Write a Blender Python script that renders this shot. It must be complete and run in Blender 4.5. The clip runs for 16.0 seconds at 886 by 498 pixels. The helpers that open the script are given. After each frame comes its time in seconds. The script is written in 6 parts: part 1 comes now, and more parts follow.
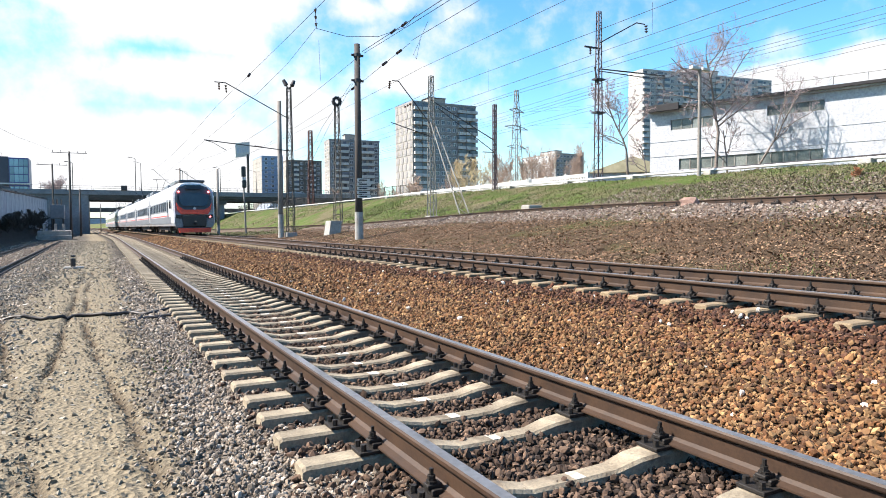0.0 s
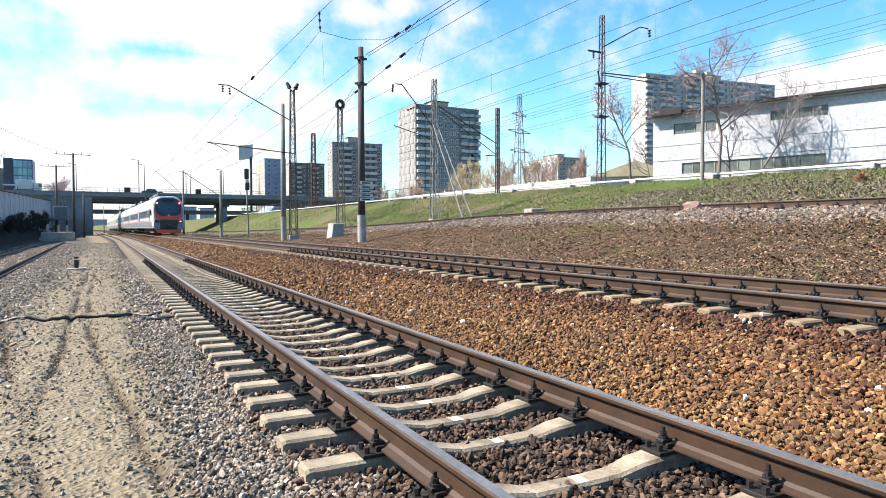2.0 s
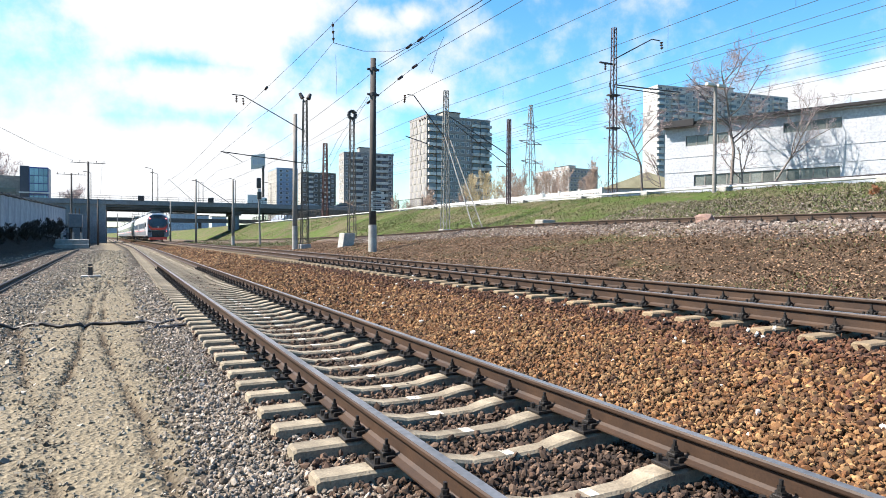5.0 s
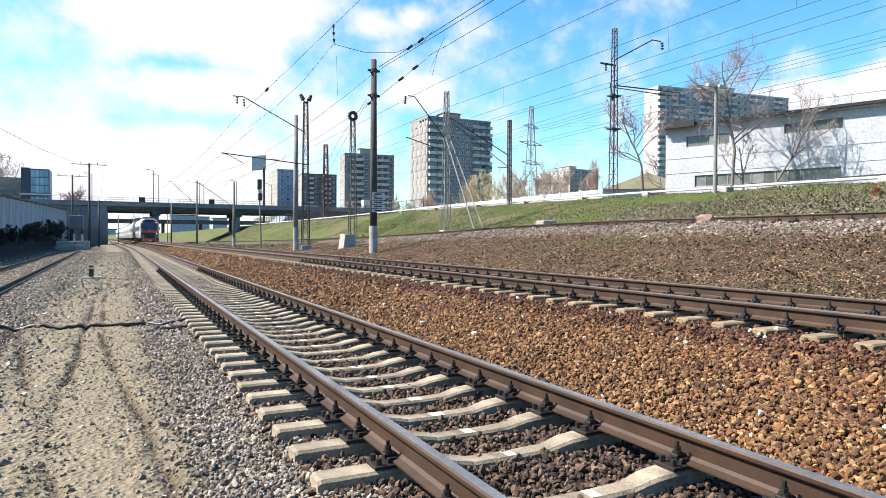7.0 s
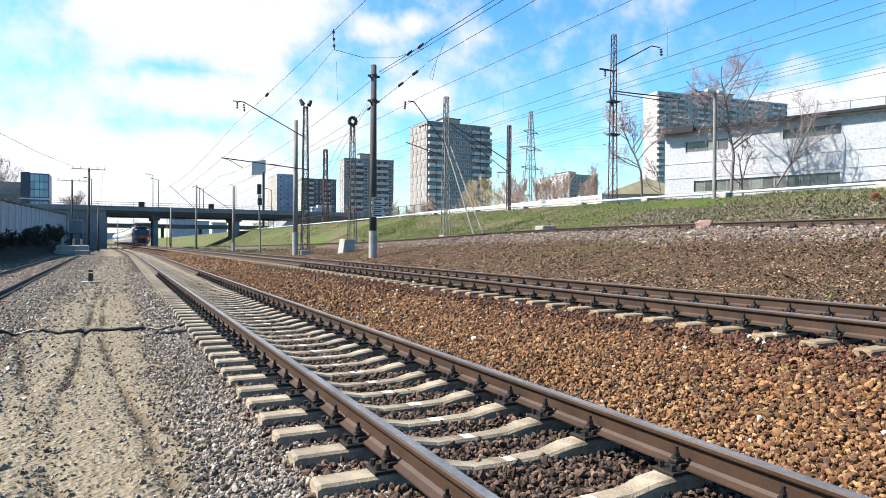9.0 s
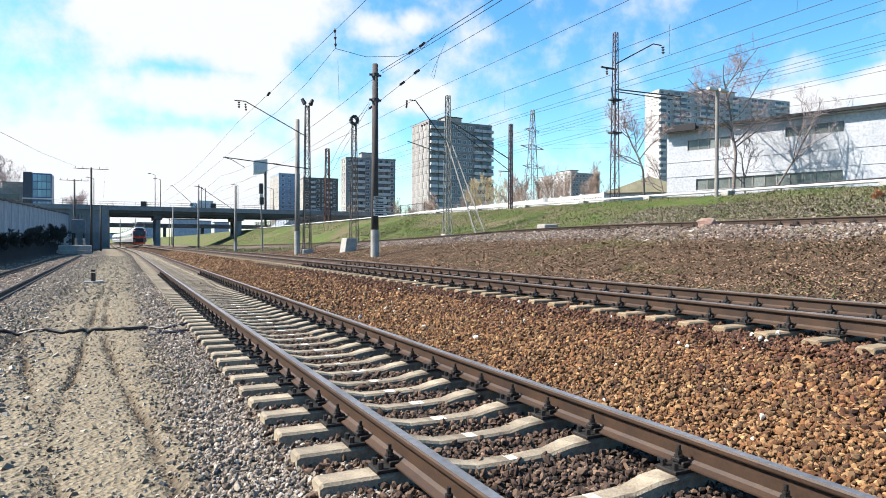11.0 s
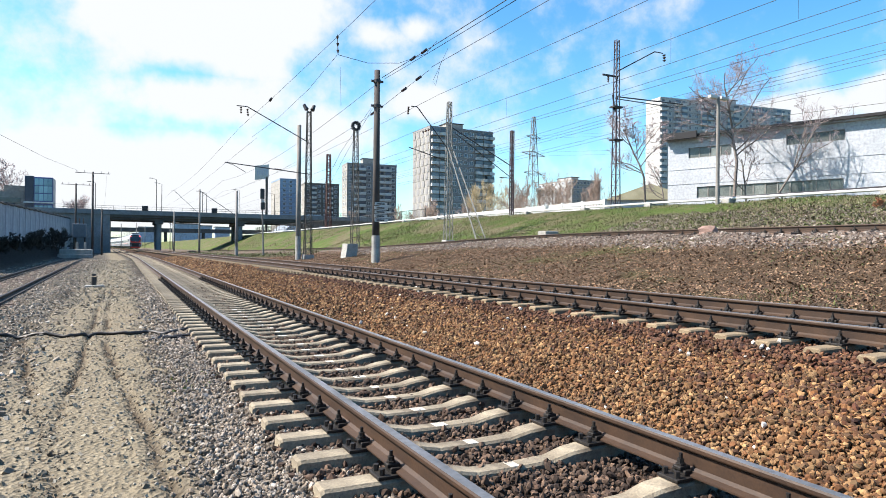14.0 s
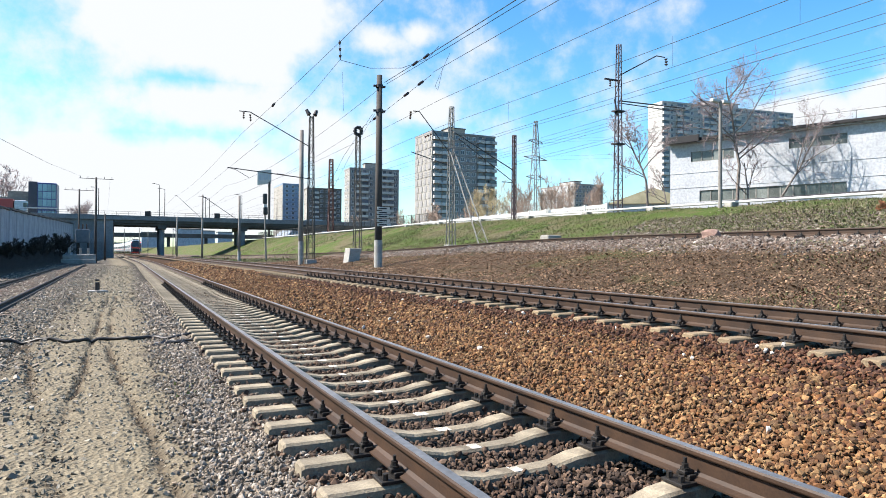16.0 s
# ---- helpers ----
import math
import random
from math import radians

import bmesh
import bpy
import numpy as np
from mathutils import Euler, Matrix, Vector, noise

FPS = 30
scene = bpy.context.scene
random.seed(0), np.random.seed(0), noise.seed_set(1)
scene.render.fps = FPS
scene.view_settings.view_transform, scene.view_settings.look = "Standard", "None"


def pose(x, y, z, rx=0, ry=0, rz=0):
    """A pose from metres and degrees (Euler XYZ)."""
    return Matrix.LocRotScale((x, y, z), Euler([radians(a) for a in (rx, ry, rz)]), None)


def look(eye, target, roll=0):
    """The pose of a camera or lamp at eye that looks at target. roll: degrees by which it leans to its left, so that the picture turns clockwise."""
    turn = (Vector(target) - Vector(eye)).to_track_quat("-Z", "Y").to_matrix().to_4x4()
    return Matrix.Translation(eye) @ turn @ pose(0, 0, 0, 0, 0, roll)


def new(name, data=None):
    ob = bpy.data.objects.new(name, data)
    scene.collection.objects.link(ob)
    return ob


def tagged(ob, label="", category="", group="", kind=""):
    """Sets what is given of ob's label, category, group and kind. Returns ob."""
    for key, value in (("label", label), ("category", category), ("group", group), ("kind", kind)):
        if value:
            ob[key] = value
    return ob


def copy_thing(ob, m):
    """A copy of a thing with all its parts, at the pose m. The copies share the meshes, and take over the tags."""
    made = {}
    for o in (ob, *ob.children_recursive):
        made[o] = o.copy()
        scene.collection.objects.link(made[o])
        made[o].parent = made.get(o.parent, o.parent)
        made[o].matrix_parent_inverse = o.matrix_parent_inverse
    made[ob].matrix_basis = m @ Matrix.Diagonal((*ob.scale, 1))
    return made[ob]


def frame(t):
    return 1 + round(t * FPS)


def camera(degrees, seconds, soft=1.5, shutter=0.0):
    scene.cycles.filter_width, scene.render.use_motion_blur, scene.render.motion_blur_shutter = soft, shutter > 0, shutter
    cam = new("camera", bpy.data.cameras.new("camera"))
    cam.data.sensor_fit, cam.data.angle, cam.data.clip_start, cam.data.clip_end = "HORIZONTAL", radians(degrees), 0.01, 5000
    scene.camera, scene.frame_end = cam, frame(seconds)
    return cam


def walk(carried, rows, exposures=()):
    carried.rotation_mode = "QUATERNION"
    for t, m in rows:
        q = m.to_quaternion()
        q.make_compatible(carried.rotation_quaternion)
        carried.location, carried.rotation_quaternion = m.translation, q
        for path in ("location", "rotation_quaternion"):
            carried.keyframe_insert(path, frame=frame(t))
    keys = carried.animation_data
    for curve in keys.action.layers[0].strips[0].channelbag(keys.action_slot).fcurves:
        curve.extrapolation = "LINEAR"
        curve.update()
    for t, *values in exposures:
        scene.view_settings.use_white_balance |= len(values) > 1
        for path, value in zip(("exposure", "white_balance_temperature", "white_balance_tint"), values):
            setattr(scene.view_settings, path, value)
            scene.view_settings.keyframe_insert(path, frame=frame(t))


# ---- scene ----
# camera: a tripod or hand at the edge of the path, drifting a little
cam = camera(69.07, 16.0, soft=0.9)
PATH = [
    (0.0, -2.339, -0.000, 1.392, 87.830, 0.369, -27.926),
    (0.5, -2.343, 0.002, 1.391, 87.909, 0.369, -27.781),
    (1.0, -2.347, 0.003, 1.390, 87.914, 0.282, -27.728),
    (1.5, -2.352, 0.002, 1.392, 88.079, 0.205, -27.688),
    (2.0, -2.352, 0.000, 1.391, 88.117, 0.105, -27.716),
    (2.5, -2.354, -0.004, 1.395, 88.253, -0.018, -27.609),
    (3.0, -2.360, -0.007, 1.395, 88.428, -0.178, -27.612),
    (3.5, -2.361, -0.001, 1.392, 88.598, -0.304, -27.296),
    (4.0, -2.369, -0.016, 1.399, 88.780, -0.366, -27.077),
    (6.5, -2.372, -0.007, 1.394, 89.130, -0.233, -26.596),
    (7.0, -2.370, -0.004, 1.394, 89.120, -0.257, -26.720),
    (7.5, -2.374, -0.013, 1.397, 89.128, -0.181, -26.829),
    (8.0, -2.373, -0.006, 1.395, 89.166, -0.368, -26.791),
    (8.5, -2.377, -0.016, 1.399, 89.355, -0.238, -26.769),
    (9.0, -2.381, -0.018, 1.397, 89.565, -0.334, -26.771),
    (11.5, -2.375, -0.013, 1.396, 89.379, -0.160, -26.535),
    (12.0, -2.373, -0.006, 1.392, 89.278, -0.119, -26.501),
    (12.5, -2.379, -0.010, 1.397, 89.297, -0.098, -26.479),
    (13.0, -2.382, -0.011, 1.394, 89.483, -0.106, -26.436),
    (13.5, -2.388, -0.015, 1.399, 89.608, -0.267, -26.430),
    (14.0, -2.391, -0.016, 1.398, 90.001, -0.521, -26.544),
    (14.5, -2.392, -0.019, 1.400, 90.382, -0.651, -26.328),
    (15.0, -2.395, -0.020, 1.399, 90.416, -0.519, -26.182),
    (15.5, -2.390, -0.011, 1.394, 90.393, -0.444, -26.112),
    (16.0, -2.395, -0.016, 1.398, 90.396, -0.374, -26.325),
]
walk(cam, [(r[0], pose(*r[1:])) for r in PATH], exposures=[(0.0, 1.57, 6500, 10.2), (4.0, 1.52, 6440, 9.6), (16.0, 1.40, 6320, 9.0)])

# ---- sky and sun: the sun stands high to the side of the track ----
SUN_FROM = Vector((-0.90, 0.436, 0.0)).normalized()
SUN_HIGH = radians(46)


def build_light():
    sun = bpy.data.lights.new("sun", "SUN")
    sun.energy, sun.angle, sun.color = 5.0, radians(0.53), (1.0, 0.90, 0.80)
    ob = new("sun", sun)
    up = SUN_FROM * math.cos(SUN_HIGH) + Vector((0, 0, math.sin(SUN_HIGH)))
    ob.matrix_world = look(up * 50, (0, 0, 0))
    world = bpy.data.worlds.new("world")
    scene.world = world
    world.use_nodes = True
    nt = world.node_tree
    nt.nodes.clear()
    n, l = nt.nodes.new, nt.links.new
    out, bg, sky = n("ShaderNodeOutputWorld"), n("ShaderNodeBackground"), n("ShaderNodeTexSky")
    sky.sky_type, sky.sun_disc = "NISHITA", False
    sky.sun_elevation = SUN_HIGH
    sky.sun_rotation = math.atan2(SUN_FROM.x, SUN_FROM.y)
    sky.altitude, sky.air_density, sky.dust_density, sky.ozone_density = 150, 1.0, 0.9, 1.0
    bg.inputs["Strength"].default_value = 0.06
    tc = n("ShaderNodeTexCoord")
    sep = n("ShaderNodeSeparateXYZ")
    l(tc.outputs["Generated"], sep.inputs[0])
    def calc(op, *args):
        m = n("ShaderNodeMath"); m.operation = op
        for i, v in enumerate(args):
            if isinstance(v, (int, float)):
                m.inputs[i].default_value = v
            else:
                l(v, m.inputs[i])
        return m.outputs[0]

    # heaped clouds: bearing, height and half sizes in degrees, with ragged edges
    bearing = calc("ARCTAN2", sep.outputs["X"], sep.outputs["Y"])
    height = calc("ARCSINE", sep.outputs["Z"])
    rag = n("ShaderNodeTexNoise")
    rag.inputs["Scale"].default_value, rag.inputs["Detail"].default_value, rag.inputs["Roughness"].default_value = 11.0, 7.0, 0.58
    l(tc.outputs["Generated"], rag.inputs["Vector"])
    total = None
    for az, el, w, h, full in ((6.0, 19.3, 13.5, 6.4, 0.75), (5.5, 12.1, 10.0, 2.7, 0.5), (20.8, 18.2, 4.0, 1.8, 0.30), (24.0, 18.9, 3.0, 1.5, 0.30), (24.4, 12.6, 4.4, 2.3, 0.45), (2.0, 5.2, 19.0, 5.2, 0.75),
                               (16.5, 9.5, 7.0, 4.2, 0.30), (56.0, 11.0, 5.0, 1.7, 0.5), (62.5, 11.3, 6.0, 2.1, 0.6), (75.0, 14.0, 8.0, 4.0, 0.5), (-22.0, 11.0, 14.0, 6.0, 0.6), (36.5, 3.0, 10.0, 2.2, 0.2), (-4.0, 11.0, 26.0, 17.0, 0.16), (20.0, 13.0, 10.0, 9.0, 0.12), (30.0, 13.0, 26.0, 17.0, 0.07)):
        dx = calc("MULTIPLY", calc("SUBTRACT", bearing, radians(az)), 1 / radians(w))
        dy = calc("MULTIPLY", calc("SUBTRACT", height, radians(el)), 1 / radians(h))
        d = calc("SQRT", calc("ADD", calc("MULTIPLY", dx, dx), calc("MULTIPLY", dy, dy)))
        v = calc("MULTIPLY", calc("SUBTRACT", 1.0, d), full * 2.0)
        total = v if total is None else calc("MAXIMUM", total, v)
    total = calc("ADD", total, calc("MULTIPLY", calc("SUBTRACT", rag.outputs["Fac"], 0.5), 1.6))
    heap = n("ShaderNodeMapRange"); heap.interpolation_type = "SMOOTHSTEP"
    heap.inputs["From Min"].default_value, heap.inputs["From Max"].default_value = -0.05, 0.55
    l(total, heap.inputs["Value"])
    mix = n("ShaderNodeMix"); mix.data_type = "RGBA"
    l(heap.outputs[0], mix.inputs[0])
    deep = n("ShaderNodeHueSaturation")
    deep.inputs["Saturation"].default_value = 1.33
    l(sky.outputs[0], deep.inputs["Color"])
    clear = n("ShaderNodeVectorMath"); clear.operation = "MULTIPLY"
    clear.inputs[1].default_value = (1.34, 1.68, 1.66)
    l(deep.outputs[0], clear.inputs[0])
    l(clear.outputs[0], mix.inputs[6])
    mix.inputs[7].default_value = (6.2, 6.25, 6.35, 1)
    l(mix.outputs[2], bg.inputs["Color"]); l(bg.outputs[0], out.inputs["Surface"])


build_light()

# ---- materials ----
MATS = {}


def rgb(c):
    return (*c, 1.0)


def surf(name, c1, c2, scale=4.0, rough=0.8, bump=0.3, metal=0.0, fine=40.0, vary=0.0, island=0.0, c3=None, depth=0.02, spec=0.5):
    """Two tones mixed by a coarse and a fine noise, with relief; vary: by object; island: by loose piece."""
    if name in MATS:
        return MATS[name]
    m = bpy.data.materials.new(name)
    m.use_nodes = True
    nt = m.node_tree
    n, l = nt.nodes.new, nt.links.new
    b = nt.nodes["Principled BSDF"]
    b.inputs["Roughness"].default_value, b.inputs["Metallic"].default_value = rough, metal
    b.inputs["Specular IOR Level"].default_value = spec
    geo = n("ShaderNodeNewGeometry")
    big, small = n("ShaderNodeTexNoise"), n("ShaderNodeTexNoise")
    big.inputs["Scale"].default_value, big.inputs["Detail"].default_value = scale, 5
    small.inputs["Scale"].default_value, small.inputs["Detail"].default_value = fine, 4
    tc = n("ShaderNodeTexCoord")
    for t in (big, small):
        l(tc.outputs["Object"], t.inputs["Vector"])
    rp = n("ShaderNodeValToRGB")
    rp.color_ramp.elements[0].position, rp.color_ramp.elements[1].position = 0.36, 0.66
    l(big.outputs["Fac"], rp.inputs[0])
    mx = n("ShaderNodeMix"); mx.data_type = "RGBA"
    mx.inputs[6].default_value, mx.inputs[7].default_value = rgb(c1), rgb(c2)
    l(rp.outputs[0], mx.inputs[0])
    col = mx.outputs[2]
    # fine grain
    g = n("ShaderNodeMapRange")
    g.inputs["From Min"].default_value, g.inputs["From Max"].default_value = 0.3, 0.7
    g.inputs["To Min"].default_value, g.inputs["To Max"].default_value = 0.78, 1.2
    l(small.outputs["Fac"], g.inputs["Value"])
    mul = n("ShaderNodeVectorMath"); mul.operation = "SCALE"
    l(col, mul.inputs[0]); l(g.outputs[0], mul.inputs["Scale"])
    col = mul.outputs[0]
    if c3 or island or vary:
        rnd = geo.outputs["Random Per Island"]
        if vary:
            oi = n("ShaderNodeObjectInfo")
            rnd = oi.outputs["Random"]
        amount = island or vary
        if c3:
            sel = n("ShaderNodeMix"); sel.data_type = "RGBA"
            pw = n("ShaderNodeMath"); pw.operation = "POWER"; pw.inputs[1].default_value = 2.2
            l(rnd, pw.inputs[0]); l(pw.outputs[0], sel.inputs[0])
            l(col, sel.inputs[6]); sel.inputs[7].default_value = rgb(c3)
            col = sel.outputs[2]
        mr = n("ShaderNodeMapRange")
        mr.inputs["To Min"].default_value, mr.inputs["To Max"].default_value = 1 - amount, 1 + amount
        fr = n("ShaderNodeMath"); fr.operation = "MULTIPLY"; fr.inputs[1].default_value = 7.31
        fc = n("ShaderNodeMath"); fc.operation = "FRACT"
        l(rnd, fr.inputs[0]); l(fr.outputs[0], fc.inputs[0]); l(fc.outputs[0], mr.inputs["Value"])
        sc = n("ShaderNodeVectorMath"); sc.operation = "SCALE"
        l(col, sc.inputs[0]); l(mr.outputs[0], sc.inputs["Scale"])
        col = sc.outputs[0]
    l(col, b.inputs["Base Color"])
    if bump:
        bp = n("ShaderNodeBump")
        bp.inputs["Strength"].default_value, bp.inputs["Distance"].default_value = bump, depth
        l(small.outputs["Fac"], bp.inputs["Height"]); l(bp.outputs[0], b.inputs["Normal"])
    MATS[name] = m
    return m


def glow(name, c, strength):
    m = bpy.data.materials.new(name)
    m.use_nodes = True
    b = m.node_tree.nodes["Principled BSDF"]
    b.inputs["Base Color"].default_value = rgb(c)
    b.inputs["Emission Color"].default_value = rgb(c)
    b.inputs["Emission Strength"].default_value = strength
    return m


CONCRETE = surf("concrete", (0.252, 0.24, 0.216), (0.18, 0.168, 0.15), 1.5, 0.9, 0.3, fine=30)
PALE_CONCRETE = surf("pale_concrete", (0.322, 0.312, 0.286), (0.229, 0.218, 0.198), 2.0, 0.9, 0.3, fine=30)
SLEEPER = surf("sleeper_concrete", (0.28, 0.238, 0.169), (0.118, 0.0936, 0.0648), 5.0, 0.92, 0.8, fine=60, vary=0.16, depth=0.008)
SLEEPER_FAR = surf("sleeper_concrete_brown", (0.23, 0.173, 0.104), (0.162, 0.115, 0.0662), 5.0, 0.92, 0.6, fine=70, vary=0.14, depth=0.008)
RUST = surf("rail_rust", (0.0464, 0.0245, 0.0126), (0.0253, 0.0134, 0.00762), 3.0, 0.62, 0.25, fine=60, depth=0.004, spec=0.4)
STEEL = surf("rail_steel", (0.30, 0.285, 0.275), (0.20, 0.19, 0.18), 2.0, 0.48, 0.03, metal=0.75, fine=20)
FASTENER = surf("fastener_iron", (0.021, 0.0176, 0.0151), (0.0118, 0.0101, 0.00882), 20.0, 0.6, 0.3, metal=0.3, fine=90)
WHITE_PAINT = surf("white_paint", (0.52, 0.513, 0.494), (0.429, 0.416, 0.39), 2.0, 0.7, 0.15, fine=25)
DARK_STEEL = surf("dark_steel", (0.054, 0.048, 0.051), (0.03, 0.027, 0.03), 5.0, 0.6, 0.2, metal=0.4, fine=40)
LATTICE_GREY = surf("lattice_grey_paint", (0.0669, 0.0638, 0.0578), (0.0395, 0.0304, 0.0243), 2.5, 0.7, 0.2, fine=30)
LATTICE_WHITE = surf("lattice_pale_paint", (0.208, 0.205, 0.19), (0.134, 0.123, 0.108), 2.5, 0.7, 0.2, fine=30)
LATTICE_PURPLE = surf("lattice_purple_paint", (0.08, 0.055, 0.065), (0.05, 0.03, 0.03), 2.5, 0.65, 0.2, fine=30)
RED_RUST = surf("red_rust", (0.0743, 0.0248, 0.0173), (0.0495, 0.0173, 0.0124), 2.5, 0.75, 0.2, fine=30)
POLE = surf("pole_concrete", (0.0588, 0.0504, 0.0459), (0.0364, 0.0308, 0.028), 1.2, 0.9, 0.3, fine=25)
POLE_PALE = surf("pole_pale_concrete", (0.223, 0.205, 0.186), (0.149, 0.136, 0.124), 1.2, 0.9, 0.3, fine=25)
WIRE = surf("wire_copper", (0.042, 0.039, 0.036), (0.03, 0.027, 0.027), 5.0, 0.5, 0.0, metal=0.5)
INSULATOR = surf("insulator_glaze", (0.10, 0.055, 0.04), (0.06, 0.035, 0.03), 5.0, 0.25, 0.0)
BLACK = surf("black_plastic", (0.022, 0.022, 0.024), (0.015, 0.015, 0.016), 5.0, 0.45, 0.05)


# ---- mesh helpers ----
def vnoise(x, y, seed=0):
    """Smooth value noise on a unit grid."""
    x, y = np.asarray(x, float), np.asarray(y, float)
    xi, yi = np.floor(x), np.floor(y)
    fx, fy = x - xi, y - yi
    fx, fy = fx * fx * (3 - 2 * fx), fy * fy * (3 - 2 * fy)

    def h(a, b):
        v = np.sin(a * 127.1 + b * 311.7 + seed * 74.7) * 43758.5453
        return v - np.floor(v)

    return (h(xi, yi) * (1 - fx) + h(xi + 1, yi) * fx) * (1 - fy) + (h(xi, yi + 1) * (1 - fx) + h(xi + 1, yi + 1) * fx) * fy


def mesh_np(name, verts, faces, mats, smooth=False, index=None):
    """A mesh from arrays; faces: (n, 3) or (n, 4)."""
    verts, faces = np.asarray(verts, np.float32), np.asarray(faces, np.int32)
    me = bpy.data.meshes.new(name)
    k = faces.shape[1]
    me.vertices.add(len(verts)); me.vertices.foreach_set("co", verts.ravel())
    me.loops.add(faces.size); me.loops.foreach_set("vertex_index", faces.ravel())
    me.polygons.add(len(faces))
    me.polygons.foreach_set("loop_start", np.arange(0, faces.size, k, dtype=np.int32))
    me.polygons.foreach_set("loop_total", np.full(len(faces), k, np.int32))
    for m in (mats if isinstance(mats, (list, tuple)) else [mats]):
        me.materials.append(m)
    if index is not None:
        me.polygons.foreach_set("material_index", np.asarray(index, np.int32))
    me.update(calc_edges=True)
    me.polygons.foreach_set("use_smooth", np.full(len(faces), smooth))
    me.validate()
    return me


def finish(name, bm, material, smooth=False):
    me = bpy.data.meshes.new(name)
    bmesh.ops.recalc_face_normals(bm, faces=bm.faces)
    bm.to_mesh(me)
    bm.free()
    for m in (material if isinstance(material, (list, tuple)) else [material]):
        me.materials.append(m)
    if smooth:
        for p in me.polygons:
            p.use_smooth = True
    return me


def part(name, bm, material, parent, label="", smooth=False, at=None):
    """One mesh object under a thing or a part; bm may be a bmesh or a ready mesh."""
    me = bm if isinstance(bm, bpy.types.Mesh) else finish(name, bm, material, smooth)
    ob = new(name, me)
    ob.parent = parent
    if at is not None:
        ob.matrix_basis = at
    return tagged(ob, label)


def thing(name, m, label, category, group="", kind=""):
    ob = new(name)
    ob.matrix_basis = m
    return tagged(ob, label, category, group, kind)


def box(bm, x0, y0, z0, x1, y1, z1, bevel=0.0):
    r = bmesh.ops.create_cube(bm, size=1, matrix=Matrix.Translation(((x0 + x1) / 2, (y0 + y1) / 2, (z0 + z1) / 2)) @ Matrix.Diagonal((abs(x1 - x0), abs(y1 - y0), abs(z1 - z0), 1)))
    if bevel:
        es = list({e for v in r["verts"] for e in v.link_edges})
        bmesh.ops.bevel(bm, geom=es, offset=bevel, segments=2, affect="EDGES", profile=0.5)
    return bm


def boxes(*rows, bevel=0.0):
    bm = bmesh.new()
    for r in rows:
        box(bm, *r, bevel=bevel)
    return bm


def bar(bm, a, b, r, sides=6, r2=None):
    """A round bar from a to b."""
    a, b = Vector(a), Vector(b)
    d = b - a
    bmesh.ops.create_cone(bm, cap_ends=True, segments=sides, radius1=r, radius2=r if r2 is None else r2, depth=d.length,
                          matrix=Matrix.Translation((a + b) / 2) @ d.to_track_quat("Z", "Y").to_matrix().to_4x4())
    return bm


def bars(*rows, sides=6):
    bm = bmesh.new()
    for a, b, r in rows:
        bar(bm, a, b, r, sides)
    return bm


def extrude(profile, path, closed=True):
    """Sweep a closed (x, z) profile along points (x, y, z); the profile stays upright."""
    P, Q = np.asarray(profile, float), np.asarray(path, float)
    n, k = len(P), len(Q)
    v = np.zeros((k, n, 3))
    v[:, :, 0] = Q[:, None, 0] + P[None, :, 0]
    v[:, :, 1] = Q[:, None, 1]
    v[:, :, 2] = Q[:, None, 2] + P[None, :, 1]
    i = np.arange(k - 1)[:, None] * n + np.arange(n)[None, :]
    j = np.arange(k - 1)[:, None] * n + (np.arange(n)[None, :] + 1) % n
    f = np.stack([i, j, j + n, i + n], -1).reshape(-1, 4)
    return v.reshape(-1, 3), f


# ---- the lie of the land ----
def bend(y):
    """How far the lines have swung to the side at y."""
    y = np.asarray(y, float)
    a = np.clip(y - 70, 0, 30)
    b = np.clip(y - 100, 0, 70)
    c = np.clip(y - 170, 0, None)
    d = np.clip(y - 250, 0, 400)
    return 0.0245 * a * a / 60 + 0.0245 * b + 0.016 * c + 0.00020 * d * d


def second_offset(y):
    """The second line closes up on the first with distance."""
    t = np.clip((np.asarray(y, float) - 25) / 70, 0, 1)
    return 5.12 - 0.92 * t * t * (3 - 2 * t)


def upper_rail(y):
    return np.interp(y, [-20, 22, 28, 36, 47, 65, 100, 150, 300], [2.17, 2.17, 2.07, 1.85, 1.58, 1.38, 1.0, 0.7, 0.6])


def rut(x, y):
    """Depth, 0 to 1, of the wheel ruts that run along the path."""
    d = 0 * x
    for c, k, w in ((-2.86, 0.0, 0.038), (-1.82, -0.068, 0.042), (-2.15, -0.135, 0.045), (-3.75, -0.01, 0.10)):
        cx = c + k * np.minimum(y, 12.0) + 0.07 * (vnoise(y * 0.7, y * 0 + c, 6) - 0.5) + 0.05 * (vnoise(y * 4.0, y * 0 + c, 8) - 0.5)
        d = np.maximum(d, np.exp(-((x - cx) / w) ** 2) * np.clip(vnoise(x * 2, y * 1.9, 12) * 2.4 - 0.25, 0, 1.2) * (y < 26))
    return d


